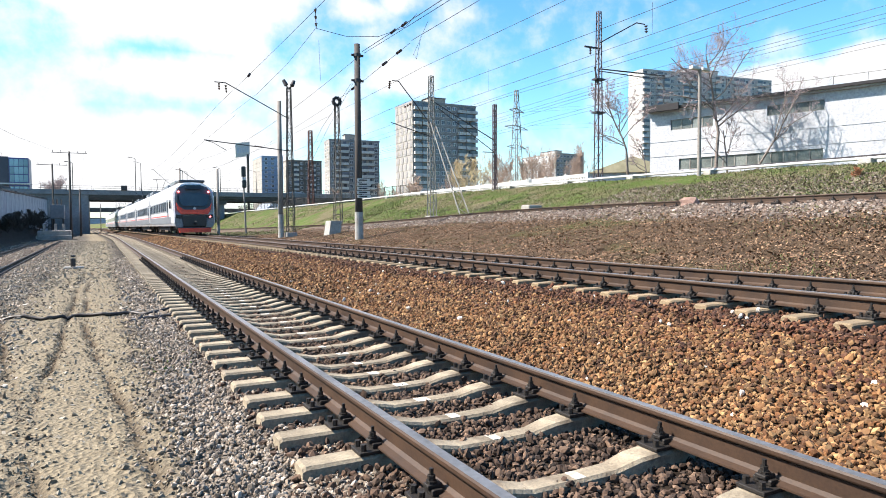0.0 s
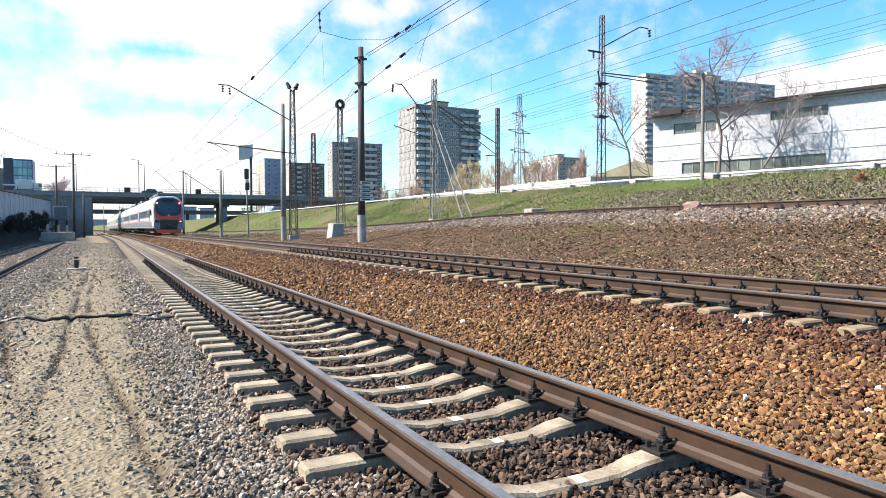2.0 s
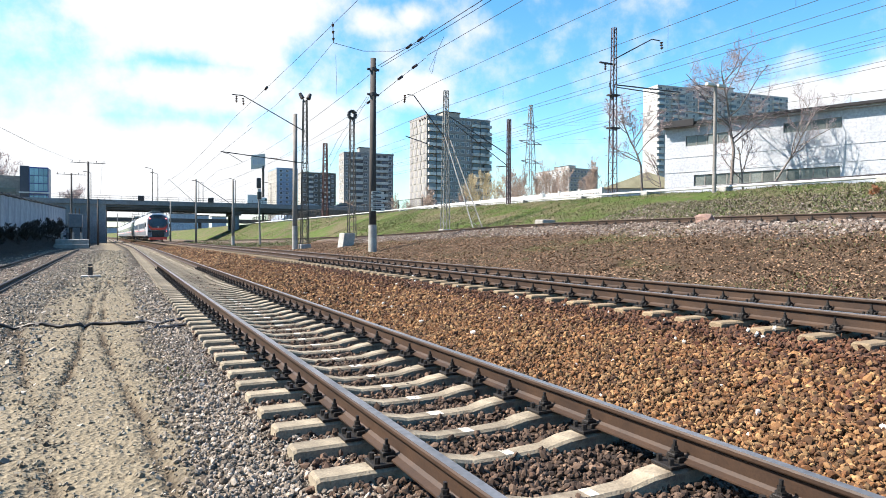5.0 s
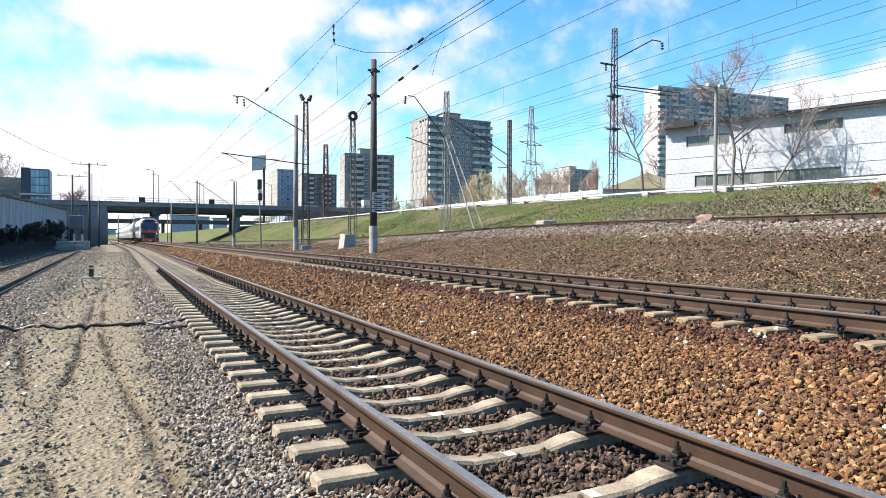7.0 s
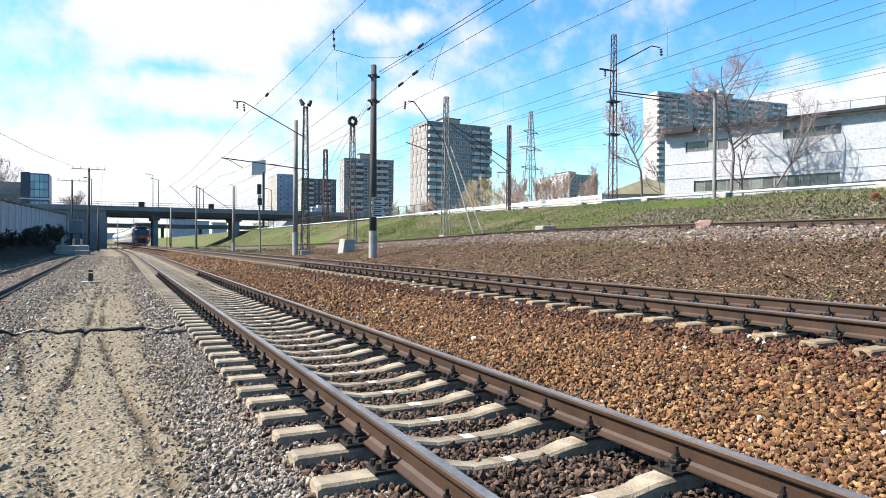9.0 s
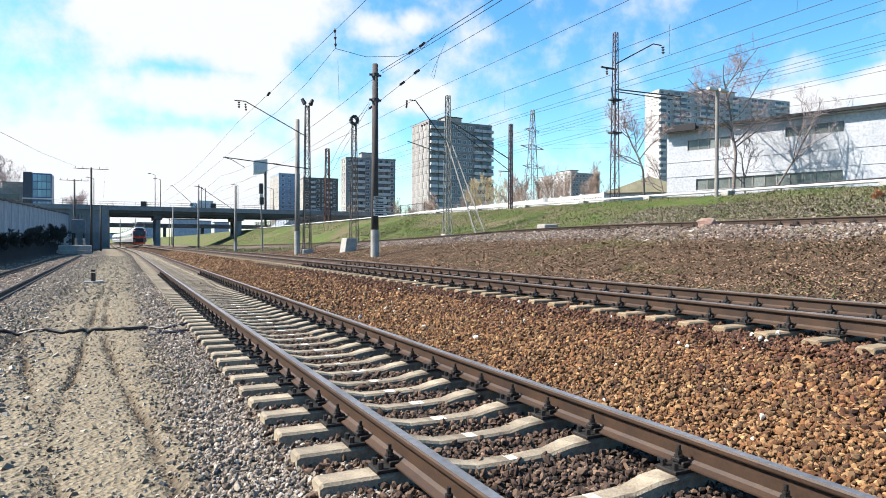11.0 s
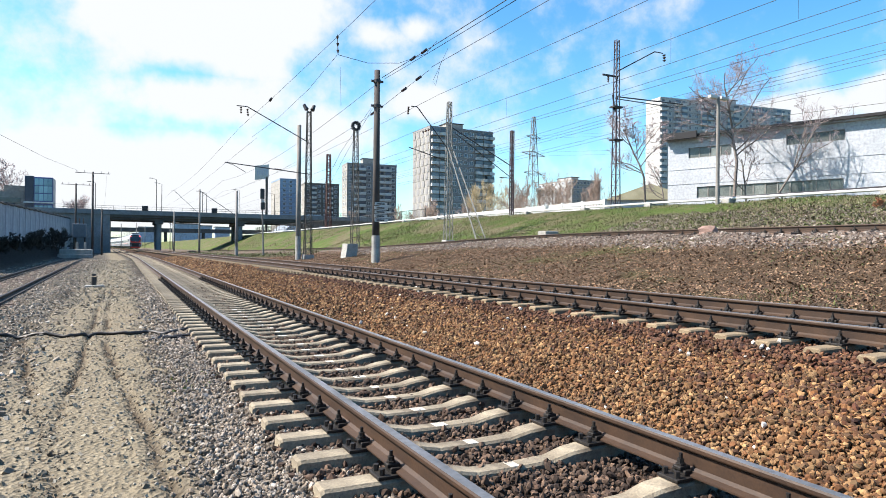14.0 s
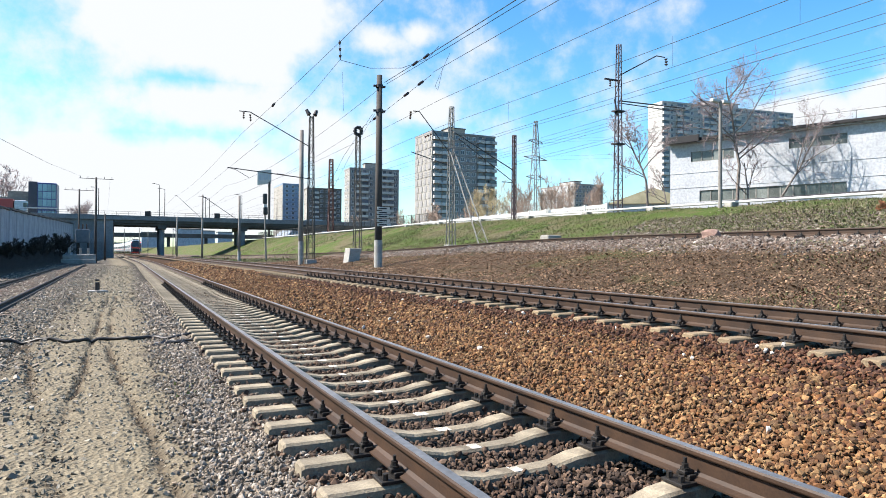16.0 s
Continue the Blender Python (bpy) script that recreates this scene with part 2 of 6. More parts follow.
def lie(x, y):
    """Height of the ground at x, y."""
    x, y = np.broadcast_arrays(np.asarray(x, float), np.asarray(y, float))
    u = x + bend(y)
    zt = upper_rail(y)
    zp = np.interp(y, [-20, 15, 31, 65, 120, 200, 400], [3.9, 4.0, 4.25, 4.6, 4.5, 4.5, 4.0])
    knots = [(-3000, 3.5 + 0 * y), (-13.5, 4.3 + 0 * y), (-12.5, 4.2 + 0 * y), (-12.15, 1.9 + 0 * y), (-10.2, 0.5 + 0 * y), (-8.9, -0.12 + 0 * y), (-8.0, -0.17 + 0 * y), (-5.0, -0.18 + 0 * y), (-4.3, -0.11 + 0 * y), (-2.3, -0.11 + 0 * y),
             (-1.6, -0.10 + 0 * y), (-1.2, -0.088 + 0 * y), (-0.7, -0.112 + 0 * y), (1.15, -0.112 + 0 * y), (1.6, -0.05 + 0 * y), (3.3, 0.37 + 0 * y), (3.8, 0.37 + 0 * y), (4.45, 0.38 + 0 * y), (4.65, 0.42 + 0 * y), (5.55, 0.42 + 0 * y), (5.75, 0.38 + 0 * y), (6.7, 0.36 + 0 * y), (7.3, 0.33 + 0 * y),
             (10.0, 0.27 + 0.33 * (zt - 0.9)), (13.3, zt - 0.62), (14.4, zt - 0.25), (18.0, zt - 0.25), (18.8, zt - 0.1), (27.3, zp - 0.08), (28.6, zp), (3000, zp)]
    z = np.zeros_like(u) + knots[0][1]
    for (a, za), (b, zb) in zip(knots, knots[1:]):
        t = np.clip((u - a) / (b - a), 0, 1)
        z = np.where(u >= a, za + (zb - za) * t, z)
    fade = np.clip((260 - y) / 120, 0, 1)
    left = (u < -8.9)
    z = np.where(left, z * np.clip((330 - y) / 60, 0, 1), z)
    # small unevenness
    near = np.exp(-np.abs(y) / 60.0)
    z = z + near * (0.05 * (vnoise(x * 0.9, y * 0.9, 3) - 0.5) * (u > 7.4) * 3 + 0.022 * (vnoise(x * 2.5, y * 2.5, 5) - 0.5) * (u < -1.5) + 0.10 * (vnoise(x * 3.1, y * 3.1, 9) - 0.5) * (u > 7.5))
    # wheel ruts along the path
    z = z - 0.05 * rut(x, y) + 0.02 * np.exp(-((x + 3.05) / 0.12) ** 2) * vnoise(x * 6, y * 3, 31) * (y < 26)
    # clods and kicked-up dirt on the path
    dirt = np.clip((u + 5.5) / 0.5, 0, 1) * np.clip((-1.5 - u) / 0.3, 0, 1) * (y < 80)
    lane = 1 - 0.75 * np.exp(-((x + 2.62) / 0.26) ** 2)
    lump = 0.030 * np.clip(vnoise(x * 7.5, y * 7.5, 21) - 0.42, 0, 1) + 0.024 * np.clip(vnoise(x * 15, y * 15, 22) - 0.45, 0, 1) + 0.03 * (vnoise(x * 2.2, y * 2.2, 23) - 0.5)
    z = z + dirt * lane * lump * 1.5
    return z


def track_x(offset, y):
    """Where a line's centre or rail lies at y; the second line is known by its offset."""
    y = np.asarray(y, float)
    if 4.0 < offset < 6.2:
        offset = offset - 5.12 + second_offset(y)
    return offset - bend(y)


# ---- ground ----
def ground_material():
    """Bands across the line: verge with the wall's shade in its colour, gravel, sandy path, ballasts darkened for gap
    shade, littered bank, grass.
    """
    m = bpy.data.materials.new("ground")
    m.use_nodes = True
    nt = m.node_tree
    n, l = nt.nodes.new, nt.links.new
    b = nt.nodes["Principled BSDF"]
    b.inputs["Roughness"].default_value = 0.95
    b.inputs["Specular IOR Level"].default_value = 0.15
    uv = n("ShaderNodeAttribute"); uv.attribute_name = "across"
    geo = n("ShaderNodeNewGeometry")

    def noise_node(scale, detail=4.0, rough=0.55, stretch=None):
        t = n("ShaderNodeTexNoise")
        t.inputs["Scale"].default_value, t.inputs["Detail"].default_value, t.inputs["Roughness"].default_value = scale, detail, rough
        if stretch:
            mp = n("ShaderNodeMapping"); mp.inputs["Scale"].default_value = stretch
            l(geo.outputs["Position"], mp.inputs["Vector"]); l(mp.outputs[0], t.inputs["Vector"])
        else:
            l(geo.outputs["Position"], t.inputs["Vector"])
        return t.outputs["Fac"]

    def math_node(op, a, c):
        t = n("ShaderNodeMath"); t.operation = op
        for i, v in enumerate((a, c)):
            if isinstance(v, (int, float)):
                t.inputs[i].default_value = v
            else:
                l(v, t.inputs[i])
        return t.outputs[0]

    edge = noise_node(1.1, 6.0, 0.65)
    across = math_node("ADD", uv.outputs["Fac"], math_node("MULTIPLY", math_node("SUBTRACT", edge, 0.5), 1.5))

    def ramp(stops, interp="LINEAR"):
        r = n("ShaderNodeValToRGB")
        r.color_ramp.interpolation = interp
        els = r.color_ramp.elements
        while len(els) < len(stops):
            els.new(0.5)
        for e, (x, c) in zip(els, sorted(stops)):
            e.position, e.color = (x + 12.0) / 44.0, rgb(c)
        mr = n("ShaderNodeMapRange")
        mr.inputs["From Min"].default_value, mr.inputs["From Max"].default_value = -12.0, 32.0
        l(across, mr.inputs["Value"]); l(mr.outputs[0], r.inputs[0])
        return r.outputs[0]

    # the first two stops paint the retaining wall's shade onto the verge
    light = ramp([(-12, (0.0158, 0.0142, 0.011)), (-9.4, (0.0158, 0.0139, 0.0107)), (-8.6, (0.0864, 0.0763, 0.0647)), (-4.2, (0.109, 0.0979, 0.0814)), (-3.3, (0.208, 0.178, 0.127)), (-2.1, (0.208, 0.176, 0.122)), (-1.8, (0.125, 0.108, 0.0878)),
                  # ballast stops are halved to paint in shadowed gaps between the stones
                  (-1.2, (0.024, 0.018, 0.0135)), (1.3, (0.027, 0.018, 0.012)), (1.9, (0.06, 0.033, 0.0156)), (3.2, (0.048, 0.0225, 0.0102)), (6.6, (0.048, 0.03, 0.018)), (7.6, (0.0892, 0.0656, 0.0446)),
                  (8.6, (0.0788, 0.0525, 0.0315)), (12.9, (0.081, 0.0551, 0.0341)), (14.0, (0.158, 0.118, 0.0945)), (18.0, (0.147, 0.121, 0.0945)), (18.9, (0.085, 0.125, 0.024)), (27.5, (0.068, 0.085, 0.0192)), (31, (0.0672, 0.063, 0.042))])
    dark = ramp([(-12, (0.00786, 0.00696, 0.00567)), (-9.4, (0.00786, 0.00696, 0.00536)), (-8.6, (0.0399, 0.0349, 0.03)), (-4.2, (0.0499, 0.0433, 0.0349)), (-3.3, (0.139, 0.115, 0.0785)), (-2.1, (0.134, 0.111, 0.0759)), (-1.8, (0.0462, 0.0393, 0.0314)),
                 # ballast stops here carry the same painted gap shadow
                 (-1.2, (0.0105, 0.0081, 0.006)), (1.3, (0.012, 0.0081, 0.0054)), (1.9, (0.0255, 0.0126, 0.006)), (3.2, (0.021, 0.0096, 0.0045)), (6.6, (0.015, 0.009, 0.0054)), (7.6, (0.0315, 0.0221, 0.0147)),
                 (8.6, (0.0368, 0.0241, 0.0147)), (12.9, (0.0394, 0.0263, 0.0163)), (14.0, (0.0577, 0.042, 0.0315)), (18.0, (0.0473, 0.0394, 0.0289)), (18.9, (0.045, 0.07, 0.013)), (27.5, (0.036, 0.06, 0.0104)), (31, (0.0378, 0.0357, 0.0231))])
    vor = n("ShaderNodeTexVoronoi")
    vor.inputs["Scale"].default_value = 22.0
    l(geo.outputs["Position"], vor.inputs["Vector"])
    vsep = n("ShaderNodeSeparateColor"); l(vor.outputs["Color"], vsep.inputs[0])
    mid = noise_node(3.2, 6.0, 0.6)
    mixf = math_node("ADD", math_node("MULTIPLY", vsep.outputs[0], 0.62), math_node("MULTIPLY", mid, 0.62))
    mixf = math_node("SUBTRACT", mixf, 0.10)
    mx = n("ShaderNodeMix"); mx.data_type = "RGBA"
    l(mixf, mx.inputs[0]); l(dark, mx.inputs[6]); l(light, mx.inputs[7])
    # green patches over the bank, dry ones over the grass
    pat = noise_node(0.42, 5.0, 0.62)
    gmask = n("ShaderNodeMapRange")
    gmask.inputs["From Min"].default_value, gmask.inputs["From Max"].default_value = 0.54, 0.68
    gmask.inputs["To Max"].default_value = 0.4
    l(pat, gmask.inputs["Value"])
    on_bank = math_node("MULTIPLY", math_node("GREATER_THAN", across, 8.2), gmask.outputs[0])
    g = n("ShaderNodeMix"); g.data_type = "RGBA"
    l(on_bank, g.inputs[0]); l(mx.outputs[2], g.inputs[6]); g.inputs[7].default_value = (0.06, 0.085, 0.018, 1)
    dry = n("ShaderNodeMapRange")
    dry.inputs["From Min"].default_value, dry.inputs["From Max"].default_value = 0.56, 0.43
    dry.inputs["To Max"].default_value = 0.85
    l(noise_node(0.31, 4.0, 0.6), dry.inputs["Value"])
    on_grass = math_node("MULTIPLY", math_node("GREATER_THAN", across, 18.6), dry.outputs[0])
    g2 = n("ShaderNodeMix"); g2.data_type = "RGBA"
    l(on_grass, g2.inputs[0]); l(g.outputs[2], g2.inputs[6]); g2.inputs[7].default_value = (0.11, 0.088, 0.052, 1)
    # the ground turns darker brown with the depth of the rut
    rut_mask = n("ShaderNodeAttribute"); rut_mask.attribute_name = "rut"
    g3 = n("ShaderNodeMix"); g3.data_type = "RGBA"
    l(math_node("MULTIPLY", rut_mask.outputs["Fac"], 0.8), g3.inputs[0]); l(g2.outputs[2], g3.inputs[6]); g3.inputs[7].default_value = (0.05, 0.036, 0.024, 1)
    fine = noise_node(38.0, 4.0)
    fm = n("ShaderNodeMapRange")
    fm.inputs["From Min"].default_value, fm.inputs["From Max"].default_value = 0.3, 0.7
    fm.inputs["To Min"].default_value, fm.inputs["To Max"].default_value = 0.72, 1.25
    l(fine, fm.inputs["Value"])
    sc = n("ShaderNodeVectorMath"); sc.operation = "SCALE"
    l(g3.outputs[2], sc.inputs[0]); l(fm.outputs[0], sc.inputs["Scale"])
    l(sc.outputs[0], b.inputs["Base Color"])
    bp = n("ShaderNodeBump")
    bp.inputs["Strength"].default_value, bp.inputs["Distance"].default_value = 0.9, 0.03
    hh = math_node("ADD", vor.outputs["Distance"], math_node("MULTIPLY", fine, 0.7))
    l(hh, bp.inputs["Height"]); l(bp.outputs[0], b.inputs["Normal"])
    return m


def build_ground():
    cols = np.concatenate([[-3000, -900, -300, -100, -40, -20, -16, -13.6], np.arange(-12.9, -5, 0.2), np.arange(-5, -4.0, 0.07), np.arange(-4.0, -1.8, 0.036), np.arange(-1.8, 7.3, 0.07), np.arange(7.3, 19, 0.16), np.arange(19, 29.5, 0.4), [32, 40, 60, 100, 200, 500, 1200, 3000]])
    rows = np.concatenate([[-400, -120, -40, -15, -6, -2, 0, 1], np.arange(1.5, 14, 0.07), np.arange(14, 42, 0.22), np.arange(42, 130, 1.2), np.arange(130, 400, 6), [420, 450, 500, 600, 800, 1200, 2000, 3500]])
    U, Y = np.meshgrid(cols, rows)
    X = U - bend(Y) * np.clip((60 - np.abs(U)) / 30, 0, 1)
    Z = lie(X, Y)
    k = len(cols)
    i = (np.arange(len(rows) - 1)[:, None] * k + np.arange(k - 1)[None, :]).ravel()
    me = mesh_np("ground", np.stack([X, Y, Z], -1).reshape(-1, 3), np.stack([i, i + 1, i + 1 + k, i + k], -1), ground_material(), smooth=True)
    at = me.attributes.new("across", "FLOAT", "POINT")
    at.data.foreach_set("value", U.ravel().astype(np.float32))
    rt = me.attributes.new("rut", "FLOAT", "POINT")
    rt.data.foreach_set("value", rut(X, Y).ravel().astype(np.float32))
    tagged(new("ground", me), "sandy trackside path, brown ballast and grassy bank", "ground", kind="structure")


build_ground()

# ---- loose stone ----
def stones(name, label, count, xs, ys, size, mat, lift=0.2, seed=1, flat=0.7, dens=None, soft=0.0, chunky=False, pile=0.0, along=None):
    """Many loose angular stones lying on the ground, one object."""
    rng = np.random.default_rng(seed)
    bm = bmesh.new()
    if chunky:
        bmesh.ops.create_icosphere(bm, subdivisions=1, radius=1)
    else:
        bmesh.ops.create_cube(bm, size=1.45)
        bmesh.ops.triangulate(bm, faces=bm.faces[:])
    bv = np.array([v.co[:] for v in bm.verts])
    bf = np.array([[v.index for v in f.verts] for f in bm.faces])
    bm.free()
    y = ys[0] + (ys[1] - ys[0]) * rng.random(count) ** (dens or 1.0)
    x = rng.uniform(*xs, count) + rng.normal(0, soft, count)
    if along:
        x = along[0] + along[1] * np.minimum(y, 12.0) + rng.normal(0, along[2], count)
    s = size * np.exp(np.clip(rng.normal(0, 0.30, count), -0.8, 0.55))
    ax = rng.normal(0, 0.22, (count, 3)); sc = np.exp(ax); sc[:, 2] *= flat
    v = bv[None] * (1 + rng.normal(0, 0.21, (count, len(bv), 3)))
    v = v * sc[:, None] * s[:, None, None]
    q = rng.normal(size=(count, 4)); q[:, 1:3] *= 0.7; q /= np.linalg.norm(q, axis=1)[:, None]
    w, a, b, c = q.T
    Rm = np.stack([1 - 2 * (b * b + c * c), 2 * (a * b - c * w), 2 * (a * c + b * w), 2 * (a * b + c * w), 1 - 2 * (a * a + c * c), 2 * (b * c - a * w), 2 * (a * c - b * w), 2 * (b * c + a * w), 1 - 2 * (a * a + b * b)], -1).reshape(-1, 3, 3)
    v = np.einsum("nij,nkj->nki", Rm, v)
    z = lie(x, y) + s * lift * rng.uniform(-0.6, 1.6, count) + s * pile * rng.random(count)
    v = v + np.stack([x, y, z], -1)[:, None]
    f = (bf[None] + np.arange(count)[:, None, None] * len(bv)).reshape(-1, 3)
    return tagged(new(name, mesh_np(name, v.reshape(-1, 3), f, mat)), label, "gravel", kind="stuff")


ORANGE_STONE = surf("ballast_orange", (0.121, 0.0487, 0.0139), (0.0523, 0.0201, 0.00582), 3.0, 0.9, 0.4, fine=60, island=0.55, c3=(0.245, 0.146, 0.0628), depth=0.006)
RED_STONE = surf("ballast_rusty", (0.0642, 0.0193, 0.00671), (0.0332, 0.0103, 0.00377), 3.0, 0.9, 0.4, fine=60, island=0.50, c3=(0.141, 0.0705, 0.0323), depth=0.006)
DARK_STONE = surf("ballast_dark", (0.0439, 0.0228, 0.0129), (0.0206, 0.0115, 0.00684), 3.0, 0.9, 0.4, fine=60, island=0.55, c3=(0.139, 0.0879, 0.0569), depth=0.006)
GREY_STONE = surf("gravel_grey", (0.203, 0.16, 0.116), (0.0976, 0.0763, 0.0561), 3.0, 0.92, 0.4, fine=60, island=0.50, c3=(0.327, 0.288, 0.241), depth=0.005)
SAND_STONE = surf("path_pebbles", (0.19, 0.162, 0.115), (0.133, 0.11, 0.0778), 3.0, 0.92, 0.4, fine=60, island=0.40, c3=(0.277, 0.248, 0.196), depth=0.005)
CLOD = surf("earth_clod", (0.15, 0.115, 0.075), (0.085, 0.065, 0.044), 3.0, 0.95, 0.4, fine=60, island=0.45, depth=0.005)
BOULDER_STONE = surf("boulder_granite", (0.225, 0.143, 0.112), (0.143, 0.09, 0.075), 6.0, 0.92, 0.5, fine=50, depth=0.008)
PINK_STONE = surf("ballast_pink", (0.139, 0.0977, 0.0739), (0.0739, 0.0502, 0.0373), 3.0, 0.92, 0.4, fine=60, island=0.45, c3=(0.249, 0.216, 0.187), depth=0.006)
WHITE_STONE = surf("white_pebble", (0.66, 0.62, 0.54), (0.50, 0.46, 0.40), 8.0, 0.85, 0.2, fine=60, island=0.2)
LITTER = surf("leaf_litter", (0.143, 0.0764, 0.0383), (0.082, 0.0436, 0.0236), 3.0, 0.9, 0.0, fine=30, island=0.5, c3=(0.262, 0.171, 0.104))
BLADE = surf("grass_blade", (0.0706, 0.101, 0.0196), (0.0523, 0.0766, 0.0135), 0.6, 0.8, 0.0, fine=30, island=0.25, c3=(0.115, 0.0969, 0.0486))
DRY_BLADE = surf("dry_grass_blade", (0.138, 0.107, 0.0638), (0.092, 0.0687, 0.0408), 0.6, 0.85, 0.0, fine=30, island=0.45, c3=(0.204, 0.174, 0.122))


def litter(name, label, count, xs, ys, size, mat, seed, stand=0.25, category="leaf litter", patch=None, slim=(0.22, 0.5)):
    """Many curled leaves or blades on the bank, one object; stand: how upright they are."""
    rng = np.random.default_rng(seed)
    x, y = rng.uniform(*xs, count), ys[0] + (ys[1] - ys[0]) * rng.random(count) ** 1.2
    if patch is not None:
        keep = vnoise(x * patch[0], y * patch[0] * 0.7, patch[1]) > patch[2] + rng.normal(0, 0.06, count)
        x, y = x[keep], y[keep]
    n = len(x)
    s = size * np.exp(rng.normal(0, 0.35, n))
    a = rng.uniform(0, math.tau, n)
    d = np.stack([np.cos(a), np.sin(a), 0 * a], -1)
    e = np.stack([-np.sin(a), np.cos(a), 0 * a], -1)
    up = np.array([0, 0, 1.0])
    tilt = np.clip(rng.normal(stand, 0.3, n), -0.1, 1.4)[:, None]
    d = d * np.cos(tilt) + up * np.sin(tilt)
    e = e * 0.9 + up * rng.normal(0, 0.35, n)[:, None]
    c = np.stack([x, y, lie(x, y) + 0.012], -1)
    w = s[:, None] * rng.uniform(*slim, n)[:, None]
    p0, p2 = c - d * s[:, None] * 0.15, c + d * s[:, None]
    m = c + d * s[:, None] * 0.45
    v = np.stack([p0, m + e * w, p2, m - e * w - up * s[:, None] * 0.12], 1)
    i = np.arange(n)[:, None] * 4
    f = np.concatenate([i + [0, 1, 2], i + [0, 2, 3]])
    return tagged(new(name, mesh_np(name, v.reshape(-1, 3), f, mat)), label, category, kind="stuff")


def build_stones():
    o = "orange-brown crushed stone ballast between the two tracks"
    stones("ballast", o, 40000, (1.2, 3.1), (1.5, 12), 0.0165, ORANGE_STONE, seed=1, dens=1.3, soft=0.08, chunky=True, pile=1.5)
    stones("ballast", o, 20000, (1.2, 3.1), (10.5, 36), 0.022, ORANGE_STONE, seed=2, soft=0.08, pile=1.3)
    stones("ballast", "rust-red crushed stone ballast beside the second track", 20000, (2.5, 4.4), (2.5, 24), 0.0185, RED_STONE, seed=3, dens=1.2, soft=0.2, chunky=True, pile=1.2)
    stones("ballast", "rusty crushed stone ballast within the second track", 9000, (4.4, 7.0), (3, 28), 0.028, DARK_STONE, seed=4, dens=1.3, chunky=True, pile=0.6)
    stones("ballast", "dark brown ballast between the sleepers", 20000, (-1.3, 1.3), (1.5, 11), 0.0175, DARK_STONE, seed=5, dens=1.3, soft=0.08, chunky=True, pile=1.4)
    stones("ballast", "dark brown ballast between the sleepers", 7000, (-1.3, 1.3), (9, 28), 0.024, DARK_STONE, seed=6)
    g = "grey-brown gravel along the edge of the path"
    stones("gravel", g, 24000, (-1.9, -1.0), (1.5, 13), 0.0125, GREY_STONE, seed=7, dens=1.4, soft=0.13, chunky=True, pile=1.0)
    stones("gravel", g, 6000, (-1.9, -1.1), (10, 34), 0.023, GREY_STONE, seed=8, soft=0.15)
    stones("gravel", "fine grey gravel on the far side of the path", 13000, (-6.2, -3.6), (5, 32), 0.020, GREY_STONE, seed=9, dens=1.4, soft=0.3)
    stones("gravel", "pale pebbles and clods pressed into the sandy path", 6500, (-4.4, -1.9), (2.0, 24), 0.012, SAND_STONE, seed=10, dens=1.6, lift=0.0, soft=0.1)
    for i, (c, k) in enumerate(((-2.86, 0.0), (-1.82, -0.068), (-2.15, -0.135))):
        stones("gravel", "dark clods of earth turned up along the wheel ruts", 420, (-1, 1), (2.0, 14), 0.010, CLOD, seed=40 + i, dens=1.3, along=(c, k, 0.07))
    stones("ballast", o, 7000, (1.3, 3.6), (32, 80), 0.05, ORANGE_STONE, seed=15, soft=0.1)
    stones("gravel", "pale pebbles and clods pressed into the sandy path", 5000, (-4.6, -1.8), (18, 75), 0.030, SAND_STONE, seed=16, lift=-0.2, soft=0.2)
    stones("gravel", "fine grey gravel on the far side of the path", 6000, (-8.6, -4.0), (24, 80), 0.034, GREY_STONE, seed=17, soft=0.3)
    p = "pinkish ballast on the shoulder of the upper track"
    stones("ballast", p, 16000, (13.3, 15.2), (5, 46), 0.034, PINK_STONE, seed=11, lift=0.0, soft=0.15)
    stones("ballast", p, 5000, (15.8, 19.2), (7, 40), 0.03, PINK_STONE, seed=12, lift=0.0, soft=0.3)
    stones("ballast", "grey rubble strewn on the upper bank", 7000, (18.6, 24.5), (8, 27), 0.036, PINK_STONE, seed=18, lift=0.0, soft=0.3)
    stones("gravel", "pale stones along the foot of the bank", 4000, (6.8, 7.6), (4, 40), 0.026, PINK_STONE, seed=13, soft=0.15)
    stones("pebbles", "scattered white pebbles on the ballast", 110, (0.9, 4.2), (2.2, 16), 0.022, WHITE_STONE, seed=14, lift=1.2, chunky=True, pile=1.5)
    litter("leaf_litter", "brown dead leaves and stalks covering the lower bank", 130000, (7.3, 13.9), (3, 60), 0.042, LITTER, 21)
    litter("grass", "green grass tufts showing through the littered bank", 22000, (7.9, 14.0), (4, 50), 0.042, BLADE, 22, 0.9, "grass", (0.55, 3, 0.70), (0.10, 0.2))
    litter("grass", "fresh spring grass on the upper bank", 110000, (18.6, 28.2), (6, 75), 0.065, BLADE, 23, 0.9, "grass", (0.35, 7, 0.40), (0.10, 0.2))
    litter("grass", "green grass on the distant slope beside the line", 45000, (6.5, 27.5), (58, 150), 0.12, BLADE, 27, 0.6, "grass", (0.12, 9, 0.30), (0.12, 0.25))
    litter("dry_grass", "dry straw and debris on the upper bank", 40000, (18.3, 28.4), (5, 60), 0.09, DRY_BLADE, 24, 0.4, "grass", (0.28, 11, 0.42), (0.08, 0.25))
